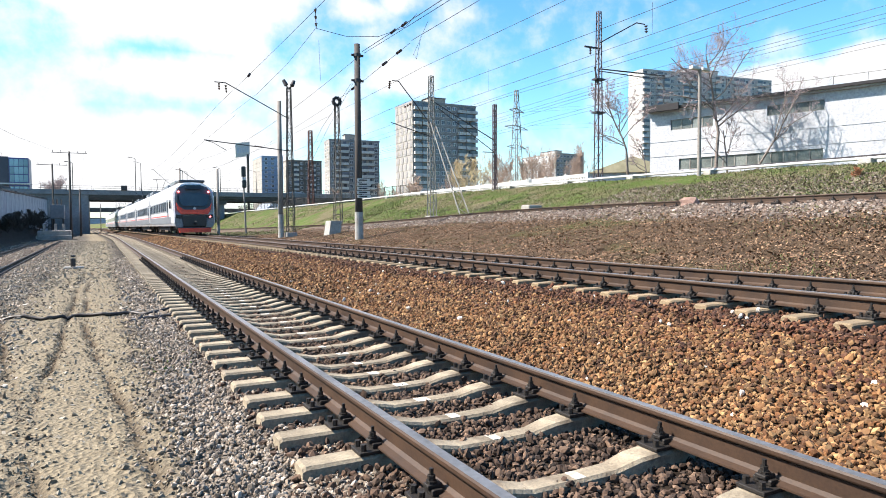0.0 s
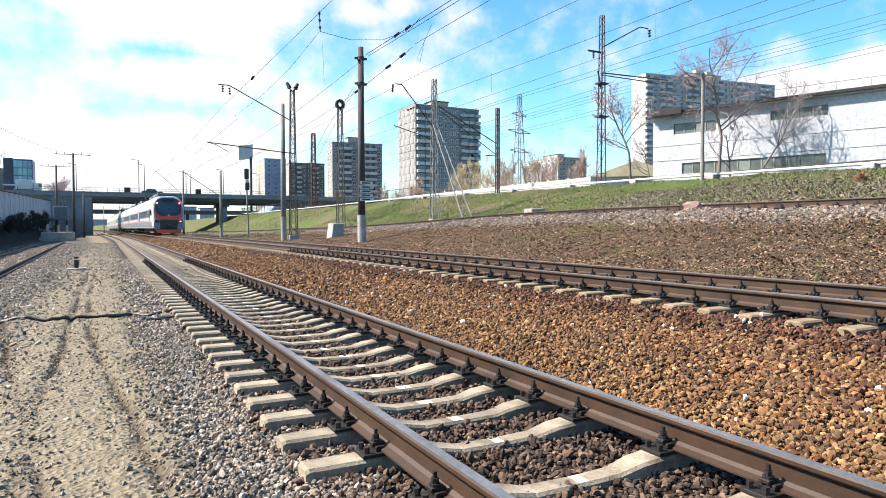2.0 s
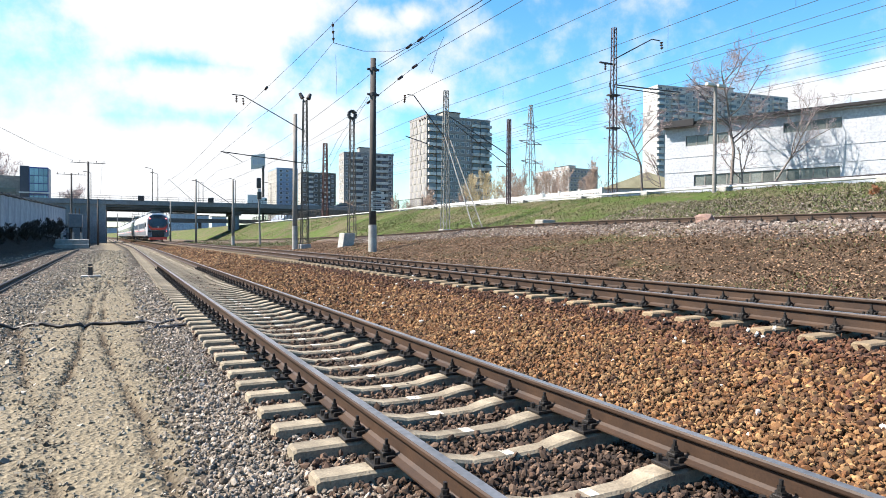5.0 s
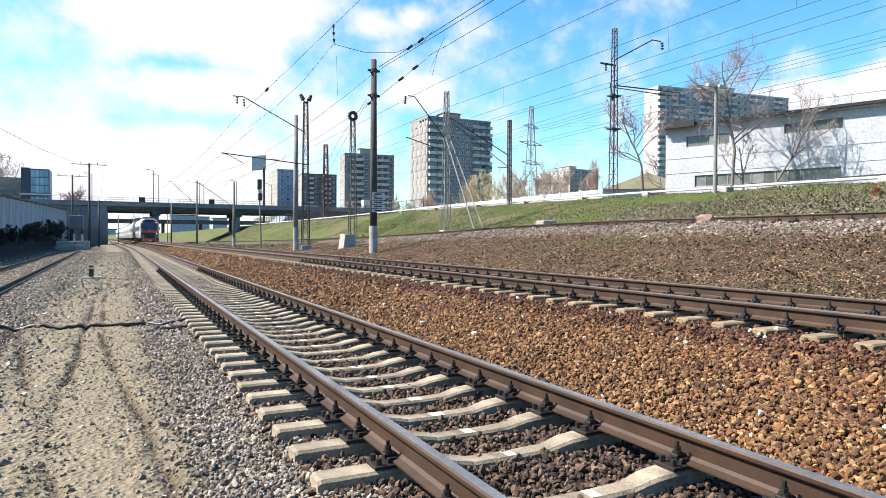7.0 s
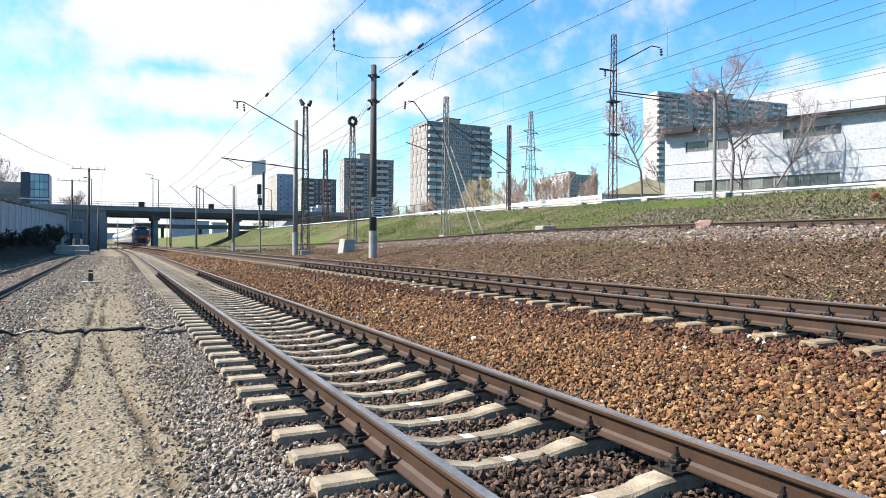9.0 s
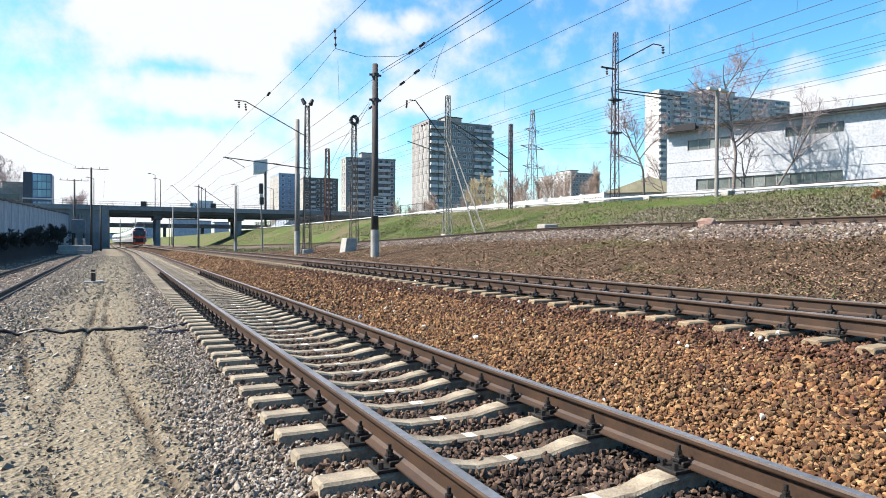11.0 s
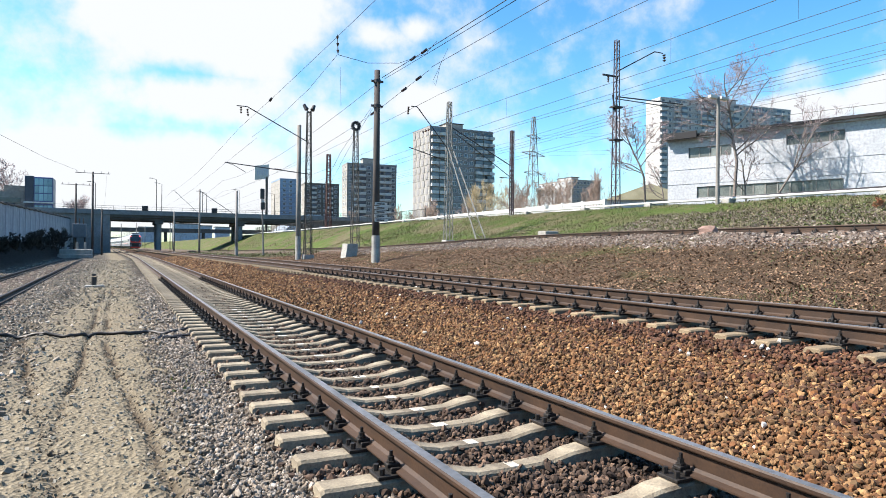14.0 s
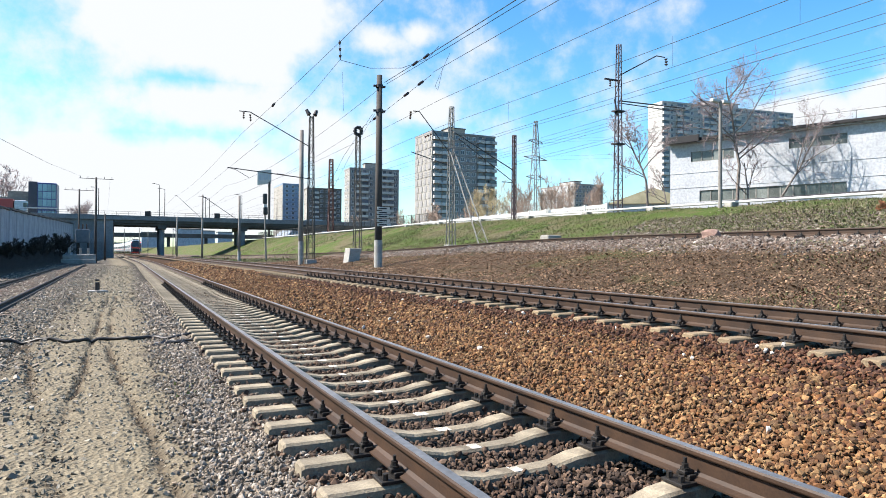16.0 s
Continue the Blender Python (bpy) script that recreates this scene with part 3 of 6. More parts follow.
    litter("dry_grass", "dry stalks and broken branches on the upper bank", 26000, (18.2, 24.5), (4, 27), 0.10, DRY_BLADE, 26, 0.3, "grass", None, (0.06, 0.2))
    litter("weeds", "small green weeds at the gravel's edge", 260, (-1.95, -1.35), (2.2, 9), 0.03, BLADE, 25, 0.8, "weeds", (1.1, 5, 0.72))


# ---- tracks ----
RAIL_PROFILE = [(-0.075, 0.0), (0.075, 0.0), (0.075, 0.011), (0.030, 0.024), (0.009, 0.042), (0.009, 0.130), (0.034, 0.142), (0.0375, 0.150), (0.0375, 0.168), (0.030, 0.180),
                (-0.030, 0.180), (-0.0375, 0.168), (-0.0375, 0.150), (-0.034, 0.142), (-0.009, 0.130), (-0.009, 0.042), (-0.030, 0.024), (-0.075, 0.011)]


def rail_mesh(offset, z, y0, y1, zf=None, far_bend=True, slant=0.0):
    ys = np.concatenate([np.arange(y0, min(60, y1), 4.0), np.arange(60, y1, 8.0) if y1 > 60 else [], [y1]])
    ys = np.unique(ys)
    xs = (track_x(offset, ys) if far_bend else offset + 0 * ys) + slant * ys
    zs = (zf(ys) if zf else 0 * ys) + z
    v, f = extrude(RAIL_PROFILE, np.stack([xs, ys, zs], -1))
    idx = np.tile(np.array([1 if i == 9 else 0 for i in range(len(RAIL_PROFILE))]), len(ys) - 1)
    return mesh_np("rail", v, f, [RUST, STEEL], index=idx)


def sleeper_mesh(mat, half=1.35, dip=0.055):
    """Prestressed concrete sleeper: deep under the rails, dished in the middle."""
    st = [(-half, -0.014, 0.088), (-half + 0.022, 0.0, 0.092), (-0.62, -0.004, 0.095), (-0.46, -0.018, 0.09), (-0.30, -dip, 0.078), (0.0, -dip - 0.006, 0.073),
          (0.30, -dip, 0.078), (0.46, -0.018, 0.09), (0.62, -0.004, 0.095), (half - 0.022, 0.0, 0.092), (half, -0.014, 0.088)]
    v = []
    for x, z, w in st:
        v += [(x, -w - 0.008, -0.21), (x, -w, z - 0.018), (x, -w + 0.018, z), (x, w - 0.018, z), (x, w, z - 0.018), (x, w + 0.008, -0.21)]
    f = []
    for a in range(len(st) - 1):
        for b in range(5):
            i = a * 6 + b
            f.append((i, i + 6, i + 7, i + 1))
    me = bpy.data.meshes.new("sleeper")
    e = (len(st) - 1) * 6
    me.from_pydata(v, [], f + [tuple(range(6)), tuple(reversed(range(e, e + 6)))])
    me.materials.append(mat)
    return me


def fastening_mesh():
    """Ribbed base plate with clamp, bolt and nut, for one side of a rail foot; it faces -x."""
    bm = bmesh.new()
    box(bm, -0.20, -0.085, 0.0, 0.06, 0.085, 0.022, 0.004)
    box(bm, -0.105, -0.055, 0.022, -0.045, 0.055, 0.055, 0.006)
    box(bm, -0.12, -0.032, 0.05, -0.035, 0.032, 0.075, 0.006)
    bar(bm, (-0.085, 0, 0.02), (-0.085, 0, 0.150), 0.012, 8)
    bar(bm, (-0.085, 0, 0.075), (-0.085, 0, 0.088), 0.030, 8)
    bar(bm, (-0.085, 0, 0.088), (-0.085, 0, 0.116), 0.021, 6)
    for s in (-1, 1):
        bar(bm, (-0.165, 0.048 * s, 0.02), (-0.165, 0.048 * s, 0.062), 0.019, 6)
    return finish("fastening", bm, FASTENER)


def track(name, label, offset, z, y_list, y_far, sleeper_mat, fasten_to, cant=0.0, mark=False, group="running lines"):
    t = thing(name, Matrix.Identity(4), label, "railway track", group)
    for s in (-1, 1):
        part("rail", rail_mesh(offset + 0.7975 * s, z + 0.02 + cant * s, -40, y_far), None, t, "brown rusted rail with a polished running surface")
    sm, fm = sleeper_mesh(sleeper_mat), FASTEN
    rng = random.Random(7)
    for y in y_list:
        o = part("sleeper", sm, None, t, at=pose(track_x(offset, y), y + rng.uniform(-0.008, 0.008), z + rng.uniform(-0.006, 0.004), 0, -math.degrees(cant / 0.8), rng.uniform(-0.5, 0.5) + math.degrees(math.atan(float(bend(y + 1) - bend(y))))))
        if mark and 0 < y < 16:
            bm = bmesh.new()
            mw = rng.uniform(0.035, 0.065)
            box(bm, -mw, -0.056, -0.064, mw, 0.056, -0.0585, 0.002)
            part("paint_mark", bm, WORN_MARK, o, "worn white paint mark", at=pose(rng.uniform(-0.05, 0.05), 0, 0))
        if 0 < y < fasten_to:
            for x in (-0.7975, 0.7975):
                for turn in (0, 180):
                    part("fastening", fm, None, o, at=pose(x, 0, 0.0, 0, 0, turn))
    # the distant rest of the sleepers
    ys = np.arange(y_list[-1] + 0.5405, y_far, 0.5405)
    v0 = np.array([vv.co[:] for vv in sm.vertices])
    quads = [list(p.vertices) for p in sm.polygons if len(p.vertices) == 4]
    V = v0[None] + np.stack([track_x(offset, ys), ys, 0 * ys + z], -1)[:, None]
    F = np.array(quads)[None] + np.arange(len(ys))[:, None, None] * len(v0)
    far = part("sleepers", mesh_np("sleepers", V.reshape(-1, 3), F.reshape(-1, 4), sleeper_mat), None, t, "distant row of concrete sleepers")
    tagged(far, kind="stuff")
    return t


FASTEN = fastening_mesh()
WORN_MARK = surf("worn_mark", (0.52, 0.49, 0.43), (0.30, 0.27, 0.22), 18.0, 0.85, 0.3, fine=70)


def build_tracks():
    near = [0.75 - 0.5405 * i for i in range(44, 0, -1)] + [0.75, 1.46, 2.17, 2.89] + [3.70 + 0.5405 * i for i in range(100)]
    track("railway_track", "running line with concrete sleepers and rusty rails in brown ballast", 0.0, 0.0, near, 420, SLEEPER, 30, mark=True)
    second = [0.30 + 0.5405 * i for i in range(-42, 110)]
    track("railway_track", "second running line of concrete sleepers in rust-red ballast", 5.12, 0.465, second, 420, SLEEPER_FAR, 26, cant=0.01)
    # upper siding on the bank: brown timber sleepers, half buried
    up = thing("railway_track", Matrix.Identity(4), "rusty siding on the bank, half buried in pale ballast", "railway track")
    for x in (15.5, 17.1):
        r = part("rail", rail_mesh(x, -0.18, -8, 140, upper_rail, slant=0.0), None, up, "dull rusted rail")
        r.data.materials[1] = RUST
    bm = bmesh.new()
    box(bm, -1.35, -0.11, -0.16, 1.35, 0.11, 0.0, 0.01)
    sm = finish("sleeper", bm, surf("tarred_timber", (0.13, 0.085, 0.06), (0.08, 0.055, 0.04), 4.0, 0.85, 0.5, fine=50, vary=0.2))
    for i in range(120):
        y = 3 + 0.545 * i
        s = part("sleeper", sm, None, up, at=pose(track_x(16.3, y), y, float(upper_rail(y)) - 0.20))
        if y < 34:
            for x in (-0.8,):
                part("fastening", FASTEN, None, s, at=pose(x, 0, 0))
    # loading siding near the wall, ends at the concrete box
    lf = thing("railway_track", Matrix.Identity(4), "dead-end siding with dark rails beside the path", "railway track")
    for x in (-5.05, -6.65):
        r = part("rail", rail_mesh(x, -0.19, 12, 82, None, False, slant=-0.0147), None, lf, "dark rusted rail")
        r.data.materials[0] = r.data.materials[1] = FASTENER
    # added black beams stand in for the rails' shaded sides and shadow
    beam = surf("rail_shade_black", (0.035, 0.03, 0.027), (0.02, 0.018, 0.016), 4.0, 0.9, 0.3, fine=40)
    for x in (-5.05, -6.65):
        part("shade_beam", boxes((x - 0.0147 * 47 - 0.15, 12, -0.33, x - 0.0147 * 47 + 0.15, 82, -0.11)), beam, lf, "added black beam for the rail's shaded side", at=Matrix.Translation((x - 0.0147 * 47, 47, 0)) @ pose(0, 0, 0, 0, 0, 0.842) @ Matrix.Translation((-(x - 0.0147 * 47), -47, 0)))
    for i in range(122):
        y = 15 + 0.545 * i
        part("sleeper", sm, None, lf, at=pose(-5.85 - 0.0147 * y, y, -0.165))


build_tracks()


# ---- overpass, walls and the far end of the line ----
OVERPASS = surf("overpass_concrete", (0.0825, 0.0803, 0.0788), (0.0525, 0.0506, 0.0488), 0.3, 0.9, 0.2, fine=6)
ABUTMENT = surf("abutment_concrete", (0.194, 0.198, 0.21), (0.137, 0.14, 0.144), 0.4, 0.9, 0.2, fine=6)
WALL_PAINT = surf("wall_whitewash", (0.36, 0.378, 0.414), (0.216, 0.229, 0.253), 0.5, 0.9, 0.3, fine=8)


def build_overpass():
    o = thing("overpass", pose(0, 155, 0), "grey concrete road overpass across the railway lines", "bridge", kind="structure")
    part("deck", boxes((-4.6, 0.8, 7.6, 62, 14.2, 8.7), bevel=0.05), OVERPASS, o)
    for y in (0.4, 14.2):
        part("edge_beam", boxes((-230, y, 8.2, 62, y + 0.4, 9.22), bevel=0.04), ABUTMENT, o, "pale concrete edge beam")
    bm = bmesh.new()
    for i in range(48):
        bar(bm, (-50 + i * 2.3, 0.6, 9.2), (-50 + i * 2.3, 0.6, 10.05), 0.03, 5)
    for z in (9.6, 10.05):
        bar(bm, (-50, 0.6, z), (60, 0.6, z), 0.03, 5)
    part("railing", bm, DARK_STEEL, o, "thin steel railing")
    for i in range(6):
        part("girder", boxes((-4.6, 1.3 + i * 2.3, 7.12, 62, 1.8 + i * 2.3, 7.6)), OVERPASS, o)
    for x in (5.05, 22.6, 40.4):
        for y in (2.4, 7.2, 12.0):
            part("column", bars(((x, y, -0.3), (x, y, 6.5), 0.58), sides=14), ABUTMENT, o)
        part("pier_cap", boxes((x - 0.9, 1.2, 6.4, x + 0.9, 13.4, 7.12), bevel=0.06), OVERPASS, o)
    part("abutment", boxes((-230, 0.9, -0.3, -4.65, 14.1, 8.2)), ABUTMENT, o, "tall pale concrete abutment wall")
    part("road", boxes((-230, 0.9, 8.2, -4.6, 14.1, 8.7)), OVERPASS, o, "road surface on the abutment")
    for x in (1.55, 16.0):
        part("sign_panel", boxes((x, 0.2, 9.2, x + 1.2, 0.6, 10.25), bevel=0.03), DARK_STEEL, o, "dark equipment panel on the parapet")


def road_z(x):
    """Height of the road over the bridge and down its ramp."""
    return 8.7 - 0.0235 * max(0.0, x - 62.0)


def build_ramp():
    bm = bmesh.new()
    a = [bm.verts.new(c) for c in ((62, 155.5, 8.7), (62, 169.5, 8.7), (62, 178, 3.0), (62, 147, 3.0))]
    b = [bm.verts.new(c) for c in ((245, 155.5, 4.4), (245, 169.5, 4.4), (245, 172, 3.0), (245, 153, 3.0))]
    bm.faces.new(a); bm.faces.new(b[::-1])
    for i in range(4):
        bm.faces.new((a[i], b[i], b[(i + 1) % 4], a[(i + 1) % 4]))
    r = new("road_embankment", finish("road_embankment", bm, surf("embankment_earth", (0.15, 0.13, 0.085), (0.09, 0.085, 0.05), 0.3, 0.95, 0.4, fine=4)))
    tagged(r, "earth ramp carrying the road down from the overpass", "embankment", kind="structure")


def build_left_side():
    # whitewashed retaining wall in panels
    w = thing("retaining_wall", Matrix.Identity(4), "tall whitewashed concrete retaining wall with a ragged dark top", "wall", kind="structure")
    n = 24
    for i in range(n):
        y = 44 + i * 4.6
        h = 5.5 + 0.022 * (y - 84)
        x = -12.2
        part("panel", boxes((-0.18, 0.02, 0.2, 0.18, 4.56, h), bevel=0.03), WALL_PAINT, w, at=pose(x, y, 0, 0, 0, 0.2))
        part("coping", boxes((-0.3, 0, h, 0.3, 4.6, h + 0.16 + 0.12 * ((i * 37) % 5) / 5), bevel=0.05), DARK_STEEL, w, "dark ragged coping with plants", at=pose(x, y, 0))
    # concrete box at the end of the siding
    c = thing("concrete_platform", pose(-7.5, 93.5, -0.2), "pale concrete block platform at the siding's end", "platform")
    part("block", boxes((-1.75, -1.5, 0.0, 1.75, 2.5, 1.15), bevel=0.08), PALE_CONCRETE, c)
    part("ledge", boxes((-1.9, -1.9, 0.0, 1.9, -1.5, 0.55), bevel=0.05), PALE_CONCRETE, c)
    for x in (-1.1, 0.1, 1.0):
        part("post", boxes((x - 0.13, -0.6, 1.15, x + 0.13, -0.3, 2.0), bevel=0.03), PALE_CONCRETE, c)
    # transformer on its stand
    t = thing("transformer", pose(-7.9, 108, 0), "grey pole-mounted transformer with bushings", "transformer")
    part("tank", boxes((-0.9, -0.6, 2.6, 0.9, 0.6, 4.6), bevel=0.1), surf("grey_enamel", (0.13, 0.14, 0.16), (0.09, 0.10, 0.115), 2.0, 0.5, 0.1), t)
    for x in (-0.5, 0, 0.5):
        part("bushing", bars(((x, 0, 4.6), (x, 0, 5.4), 0.10)), INSULATOR, t)
    for x in (-0.7, 0.7):
        part("leg", bars(((x, 0, -0.2), (x, 0, 2.6), 0.12)), POLE, t)
    # dwarf marker on the path
    d = thing("dwarf_signal", pose(-3.28, 26.8, -0.1), "small black track marker on a pale concrete foot", "signal")
    part("foot", boxes((-0.30, -0.22, -0.05, 0.34, 0.25, 0.06), bevel=0.03), PALE_CONCRETE, d)
    part("post", bars(((0, 0, 0.05), (0, 0, 0.36), 0.085), sides=10), BLACK, d)
    part("cap", bars(((0, 0, 0.40), (0, 0, 0.47), 0.075), sides=10), BLACK, d)
    # thin black tube across the path, ending in a tangle
    pts = [(-5.6, 12.75), (-4.4, 12.52), (-3.8, 12.46), (-3.2, 12.15), (-2.8, 12.3), (-2.3, 12.15), (-1.95, 12.2), (-1.7, 11.9), (-1.35, 12.25), (-1.2, 12.45)]
    cy = np.linspace(-5.6, -1.2, 90)
    pts = list(zip(cy, np.interp(cy, [p[0] for p in pts], [p[1] for p in pts]) + 0.02 * np.sin(cy * 9)))
    wire([(x, y, float(lie(x, y)) + 0.03) for x, y in pts], 0.048, "thin black tube lying across the sandy path", "ground_tube")
    # tangle of cable scrap
    k = thing("cable_scrap", pose(-1.72, 11.2, float(lie(-1.72, 11.2)) + 0.01), "tangled scrap of black cable on the gravel", "cable")
    rr = random.Random(4)
    for i in range(16):
        p = Vector((rr.uniform(-0.25, 0.25), rr.uniform(-0.15, 0.15), rr.uniform(0, 0.05)))
        part("strand", bars((p, p + Vector((rr.uniform(-0.2, 0.2), rr.uniform(-0.15, 0.15), rr.uniform(-0.02, 0.05))), 0.022), sides=5), BLACK, k)


# ---- masts ----
def lattice_mesh(h, wb, wt, step, r, rb):
    """Legs and bracing of a four-legged lattice mast, as separate bmeshes."""
    legs, brace = [], bmesh.new()
    cs = [(-1, -1), (1, -1), (1, 1), (-1, 1)]

    def w(z):
        return (wb + (wt - wb) * z / h) / 2

    for sx, sy in cs:
        bm = bmesh.new()
        bar(bm, (sx * w(0), sy * w(0), 0), (sx * w(h), sy * w(h), h), r, 5)
        legs.append(bm)
    z, k = 0.3, 0
    while z < h - 0.1:
        z2 = min(z + step * (0.55 + 0.45 * w(z) / w(0)), h)
        for a in range(4):
            p, q = cs[a], cs[(a + 1) % 4]
            if (k + a) % 2:
                p, q = q, p
            bar(brace, (p[0] * w(z), p[1] * w(z), z), (q[0] * w(z2), q[1] * w(z2), z2), rb, 4)
            bar(brace, (p[0] * w(z2), p[1] * w(z2), z2), (q[0] * w(z2), q[1] * w(z2), z2), rb * 0.8, 4)
        z, k = z2, k + 1
    return legs, brace


def lattice_mast(x, y, z, h, wb, wt, mat, label, step=0.75, r=0.038, rb=0.016, foot=True, rz=0):
    m = thing("lattice_mast", pose(x, y, z, 0, 0, rz), label, "mast", "lattice masts")
    legs, brace = lattice_mesh(h, wb, wt, step, r, rb)
    for bm in legs:
        part("leg", bm, mat, m)
    part("bracing", brace, mat, m)
    if foot:
        part("foundation", boxes((-wb * 0.75, -wb * 0.75, -0.9, wb * 0.75, wb * 0.75, 0.12), bevel=0.04), PALE_CONCRETE, m, "concrete foundation block")
    return m


def insulator_string(parent, a, b, n=4, r=0.09, name="insulator"):
    """A string of porcelain discs from a to b."""
    bm = bmesh.new()
    a, b = Vector(a), Vector(b)
    bar(bm, a, b, 0.018, 5)
    for i in range(n):
        p = a + (b - a) * ((i + 0.5) / n)
        d = (b - a).normalized() * 0.05
        bar(bm, p - d, p + d, r, 9, r * 0.45)
    return part(name, bm, INSULATOR, parent, "brown porcelain insulator")


def concrete_pole(x, y, z, h, r0, r1, mat, label, paint=0.0, group="catenary poles"):
    p = thing("catenary_pole", pose(x, y, z), label, "pole", group)
    part("shaft", bars_taper((0, 0, -0.5), (0, 0, h), r0, r1), mat, p, smooth=True)
    if paint:
        part("painted_base", bars_taper((0, 0, -0.45), (0, 0, paint), r0 + 0.012, r0 + 0.008), PALE_CONCRETE, p, "pale whitewashed foot")
    return p


def bars_taper(a, b, r0, r1, sides=16):
    bm = bmesh.new()
    bar(bm, a, b, r0, sides, r1)
    return bm


def wire(points, r=0.012, label="thin overhead wire", name="overhead_wire"):
    """A thin wire through the points given, as a curve."""
    cu = bpy.data.curves.new(name, "CURVE")
    cu.dimensions, cu.bevel_depth, cu.bevel_resolution, cu.use_fill_caps = "3D", r * 0.62, 1, True
    sp = cu.splines.new("POLY")
    sp.points.add(len(points) - 1)
    for q, c in zip(sp.points, points):
        q.co = (*c, 1)
    cu.materials.append(WIRE)
    return tagged(new(name, cu), label, "wire", "overhead wires")


def line(x, z, y0, y1, sag=0.0, span=60.0, off=0.0, r=0.012, follow=True, label="thin overhead wire along the line"):
    """A wire along the track with the sag of each span."""
    pts = []
    n = max(8, int((y1 - y0) / 6))
    for i in range(n + 1):
        y = y0 + (y1 - y0) * i / n
        t = ((y - off) / span) % 1.0
        pts.append((x - (float(bend(y)) if follow else 0), y, z - sag * 4 * t * (1 - t)))
    return wire(pts, r, label)


def cantilever(parent, root, tip, drop=0.0, r=0.035, mat=None, name="cantilever_arm"):
    bm = bmesh.new()
    a, b = Vector(root), Vector(tip)
    bar(bm, a, b, r, 6)
    if drop:
        c = b + Vector(((b - a).normalized().x * drop, 0, 0))
        bar(bm, b, c, r, 6)
    return part(name, bm, mat or DARK_STEEL, parent)


def floodlights(parent, z, ring=False):
    if ring:
        for i in range(10):
            a = i * math.tau / 10
            c = Vector((0.27 * math.cos(a), 0, z + 0.34 + 0.29 * math.sin(a)))
            part("floodlight", bars((c - Vector((0, 0.14, 0)), c + Vector((0, 0.14, 0)), 0.12), sides=8), DARK_STEEL, parent, "dark floodlight")
    else:
        for s in (-1, 1):
            part("bracket", bars(((0, 0, z - 0.2), (0.36 * s, -0.05, z + 0.2), 0.045)), DARK_STEEL, parent)
            bm = bmesh.new()
            bar(bm, (0.22 * s, -0.12, z + 0.02), (0.40 * s, 0.0, z + 0.40), 0.17, 10, 0.12)
            part("floodlight", bm, DARK_STEEL, parent, "dark floodlight")


def build_masts():
    # the near concrete pole at the foot of the bank
    p = concrete_pole(10.0, 33.0, 0.55, 10.55, 0.215, 0.15, POLE, "tall dark concrete pole with a white foot at the bank", 1.55)
    for z in (9.95, 8.6):
        part("collar", bars_taper((0, 0, z - 0.09), (0, 0, z + 0.09), 0.20, 0.20), DARK_STEEL, p, "dark steel collar")
        part("bracket", boxes((-0.34, -0.05, z - 0.05, 0.34, 0.05, z + 0.05)), DARK_STEEL, p)
    for i in range(5):
        z = 1.75 + 0.22 * i + 0.55
        s = part("plate", boxes((-0.16 - 0.02 * (i % 2), -0.24, z, 0.62 - 0.05 * (i % 3), -0.22, z + 0.17), bevel=0.006), WHITE_PAINT, p, "weathered white number plate")
        part("bar", boxes((-0.06, -0.246, z + 0.05, 0.40, -0.241, z + 0.12)), DARK_STEEL, s, "dark illegible lettering")
    part("footing", boxes((-0.55, -0.45, -0.7, 0.1, 0.1, 0.02), bevel=0.05), PALE_CONCRETE, p, "pale concrete footing")
    # next pole with its two cantilevers reaching over the tracks
    p = concrete_pole(9.6, 48.6, 0.35, 10.35, 0.20, 0.155, POLE_PALE, "grey concrete catenary pole beside a lattice mast", 1.9)
    m = lattice_mast(10.3, 48.4, 0.75, 11.0, 0.52, 0.27, LATTICE_GREY, "slim grey lattice mast with floodlights and catenary arms")
    floodlights(m, 11.1)
    cantilever(m, (0, 0, 8.65), (-4.55, 0, 10.9), 0.85)
    cantilever(m, (0.1, 0, 6.25), (-6.1, 0, 6.75), 0.0)
    part("steady_arm", bars(((-6.1, 0, 6.75), (-5.5, 0, 6.6), 0.02), ((-5.5, 0, 6.6), (-4.6, 0, 6.1), 0.02)), DARK_STEEL, m)
    insulator_string(m, (-5.0, 0, 10.85), (-5.0, 0, 10.35), 3)
    insulator_string(m, (-4.55, 0, 10.75), (-4.5, 0, 10.2), 3)
    insulator_string(m, (-2.6, 0, 6.5), (-2.0, 0, 6.45), 3, 0.06)
    # floodlight mast with a ring head
    m = lattice_mast(14.1, 48.6, 1.2, 9.65, 0.56, 0.28, LATTICE_GREY, "grey lattice mast with a ring of floodlights")
    floodlights(m, 9.5, ring=True)
    # stayed lattice mast above the siding
    m = lattice_mast(18.2, 40.4, 1.9, 9.85, 0.48, 0.24, LATTICE_WHITE, "pale lattice mast with a diagonal stay above the siding")
    st = bmesh.new()
    for dx in (-0.16, 0.16):
        bar(st, (dx, -0.2, 6.6), (dx * 2.2, -4.7, 0.0), 0.045, 5)
    for i in range(11):
        t = i / 11
        y0, z0 = -0.2 - 4.5 * t, 6.6 - 6.6 * t
        y1, z1 = -0.2 - 4.5 * (t + 0.09), 6.6 - 6.6 * (t + 0.09)
        s = 1 if i % 2 else -1
        bar(st, (s * 0.16 * (1 + 1.2 * t), y0, z0), (-s * 0.16 * (1 + 1.2 * t), y1, z1), 0.02, 4)
    part("stay", st, LATTICE_WHITE, m, "diagonal lattice stay")
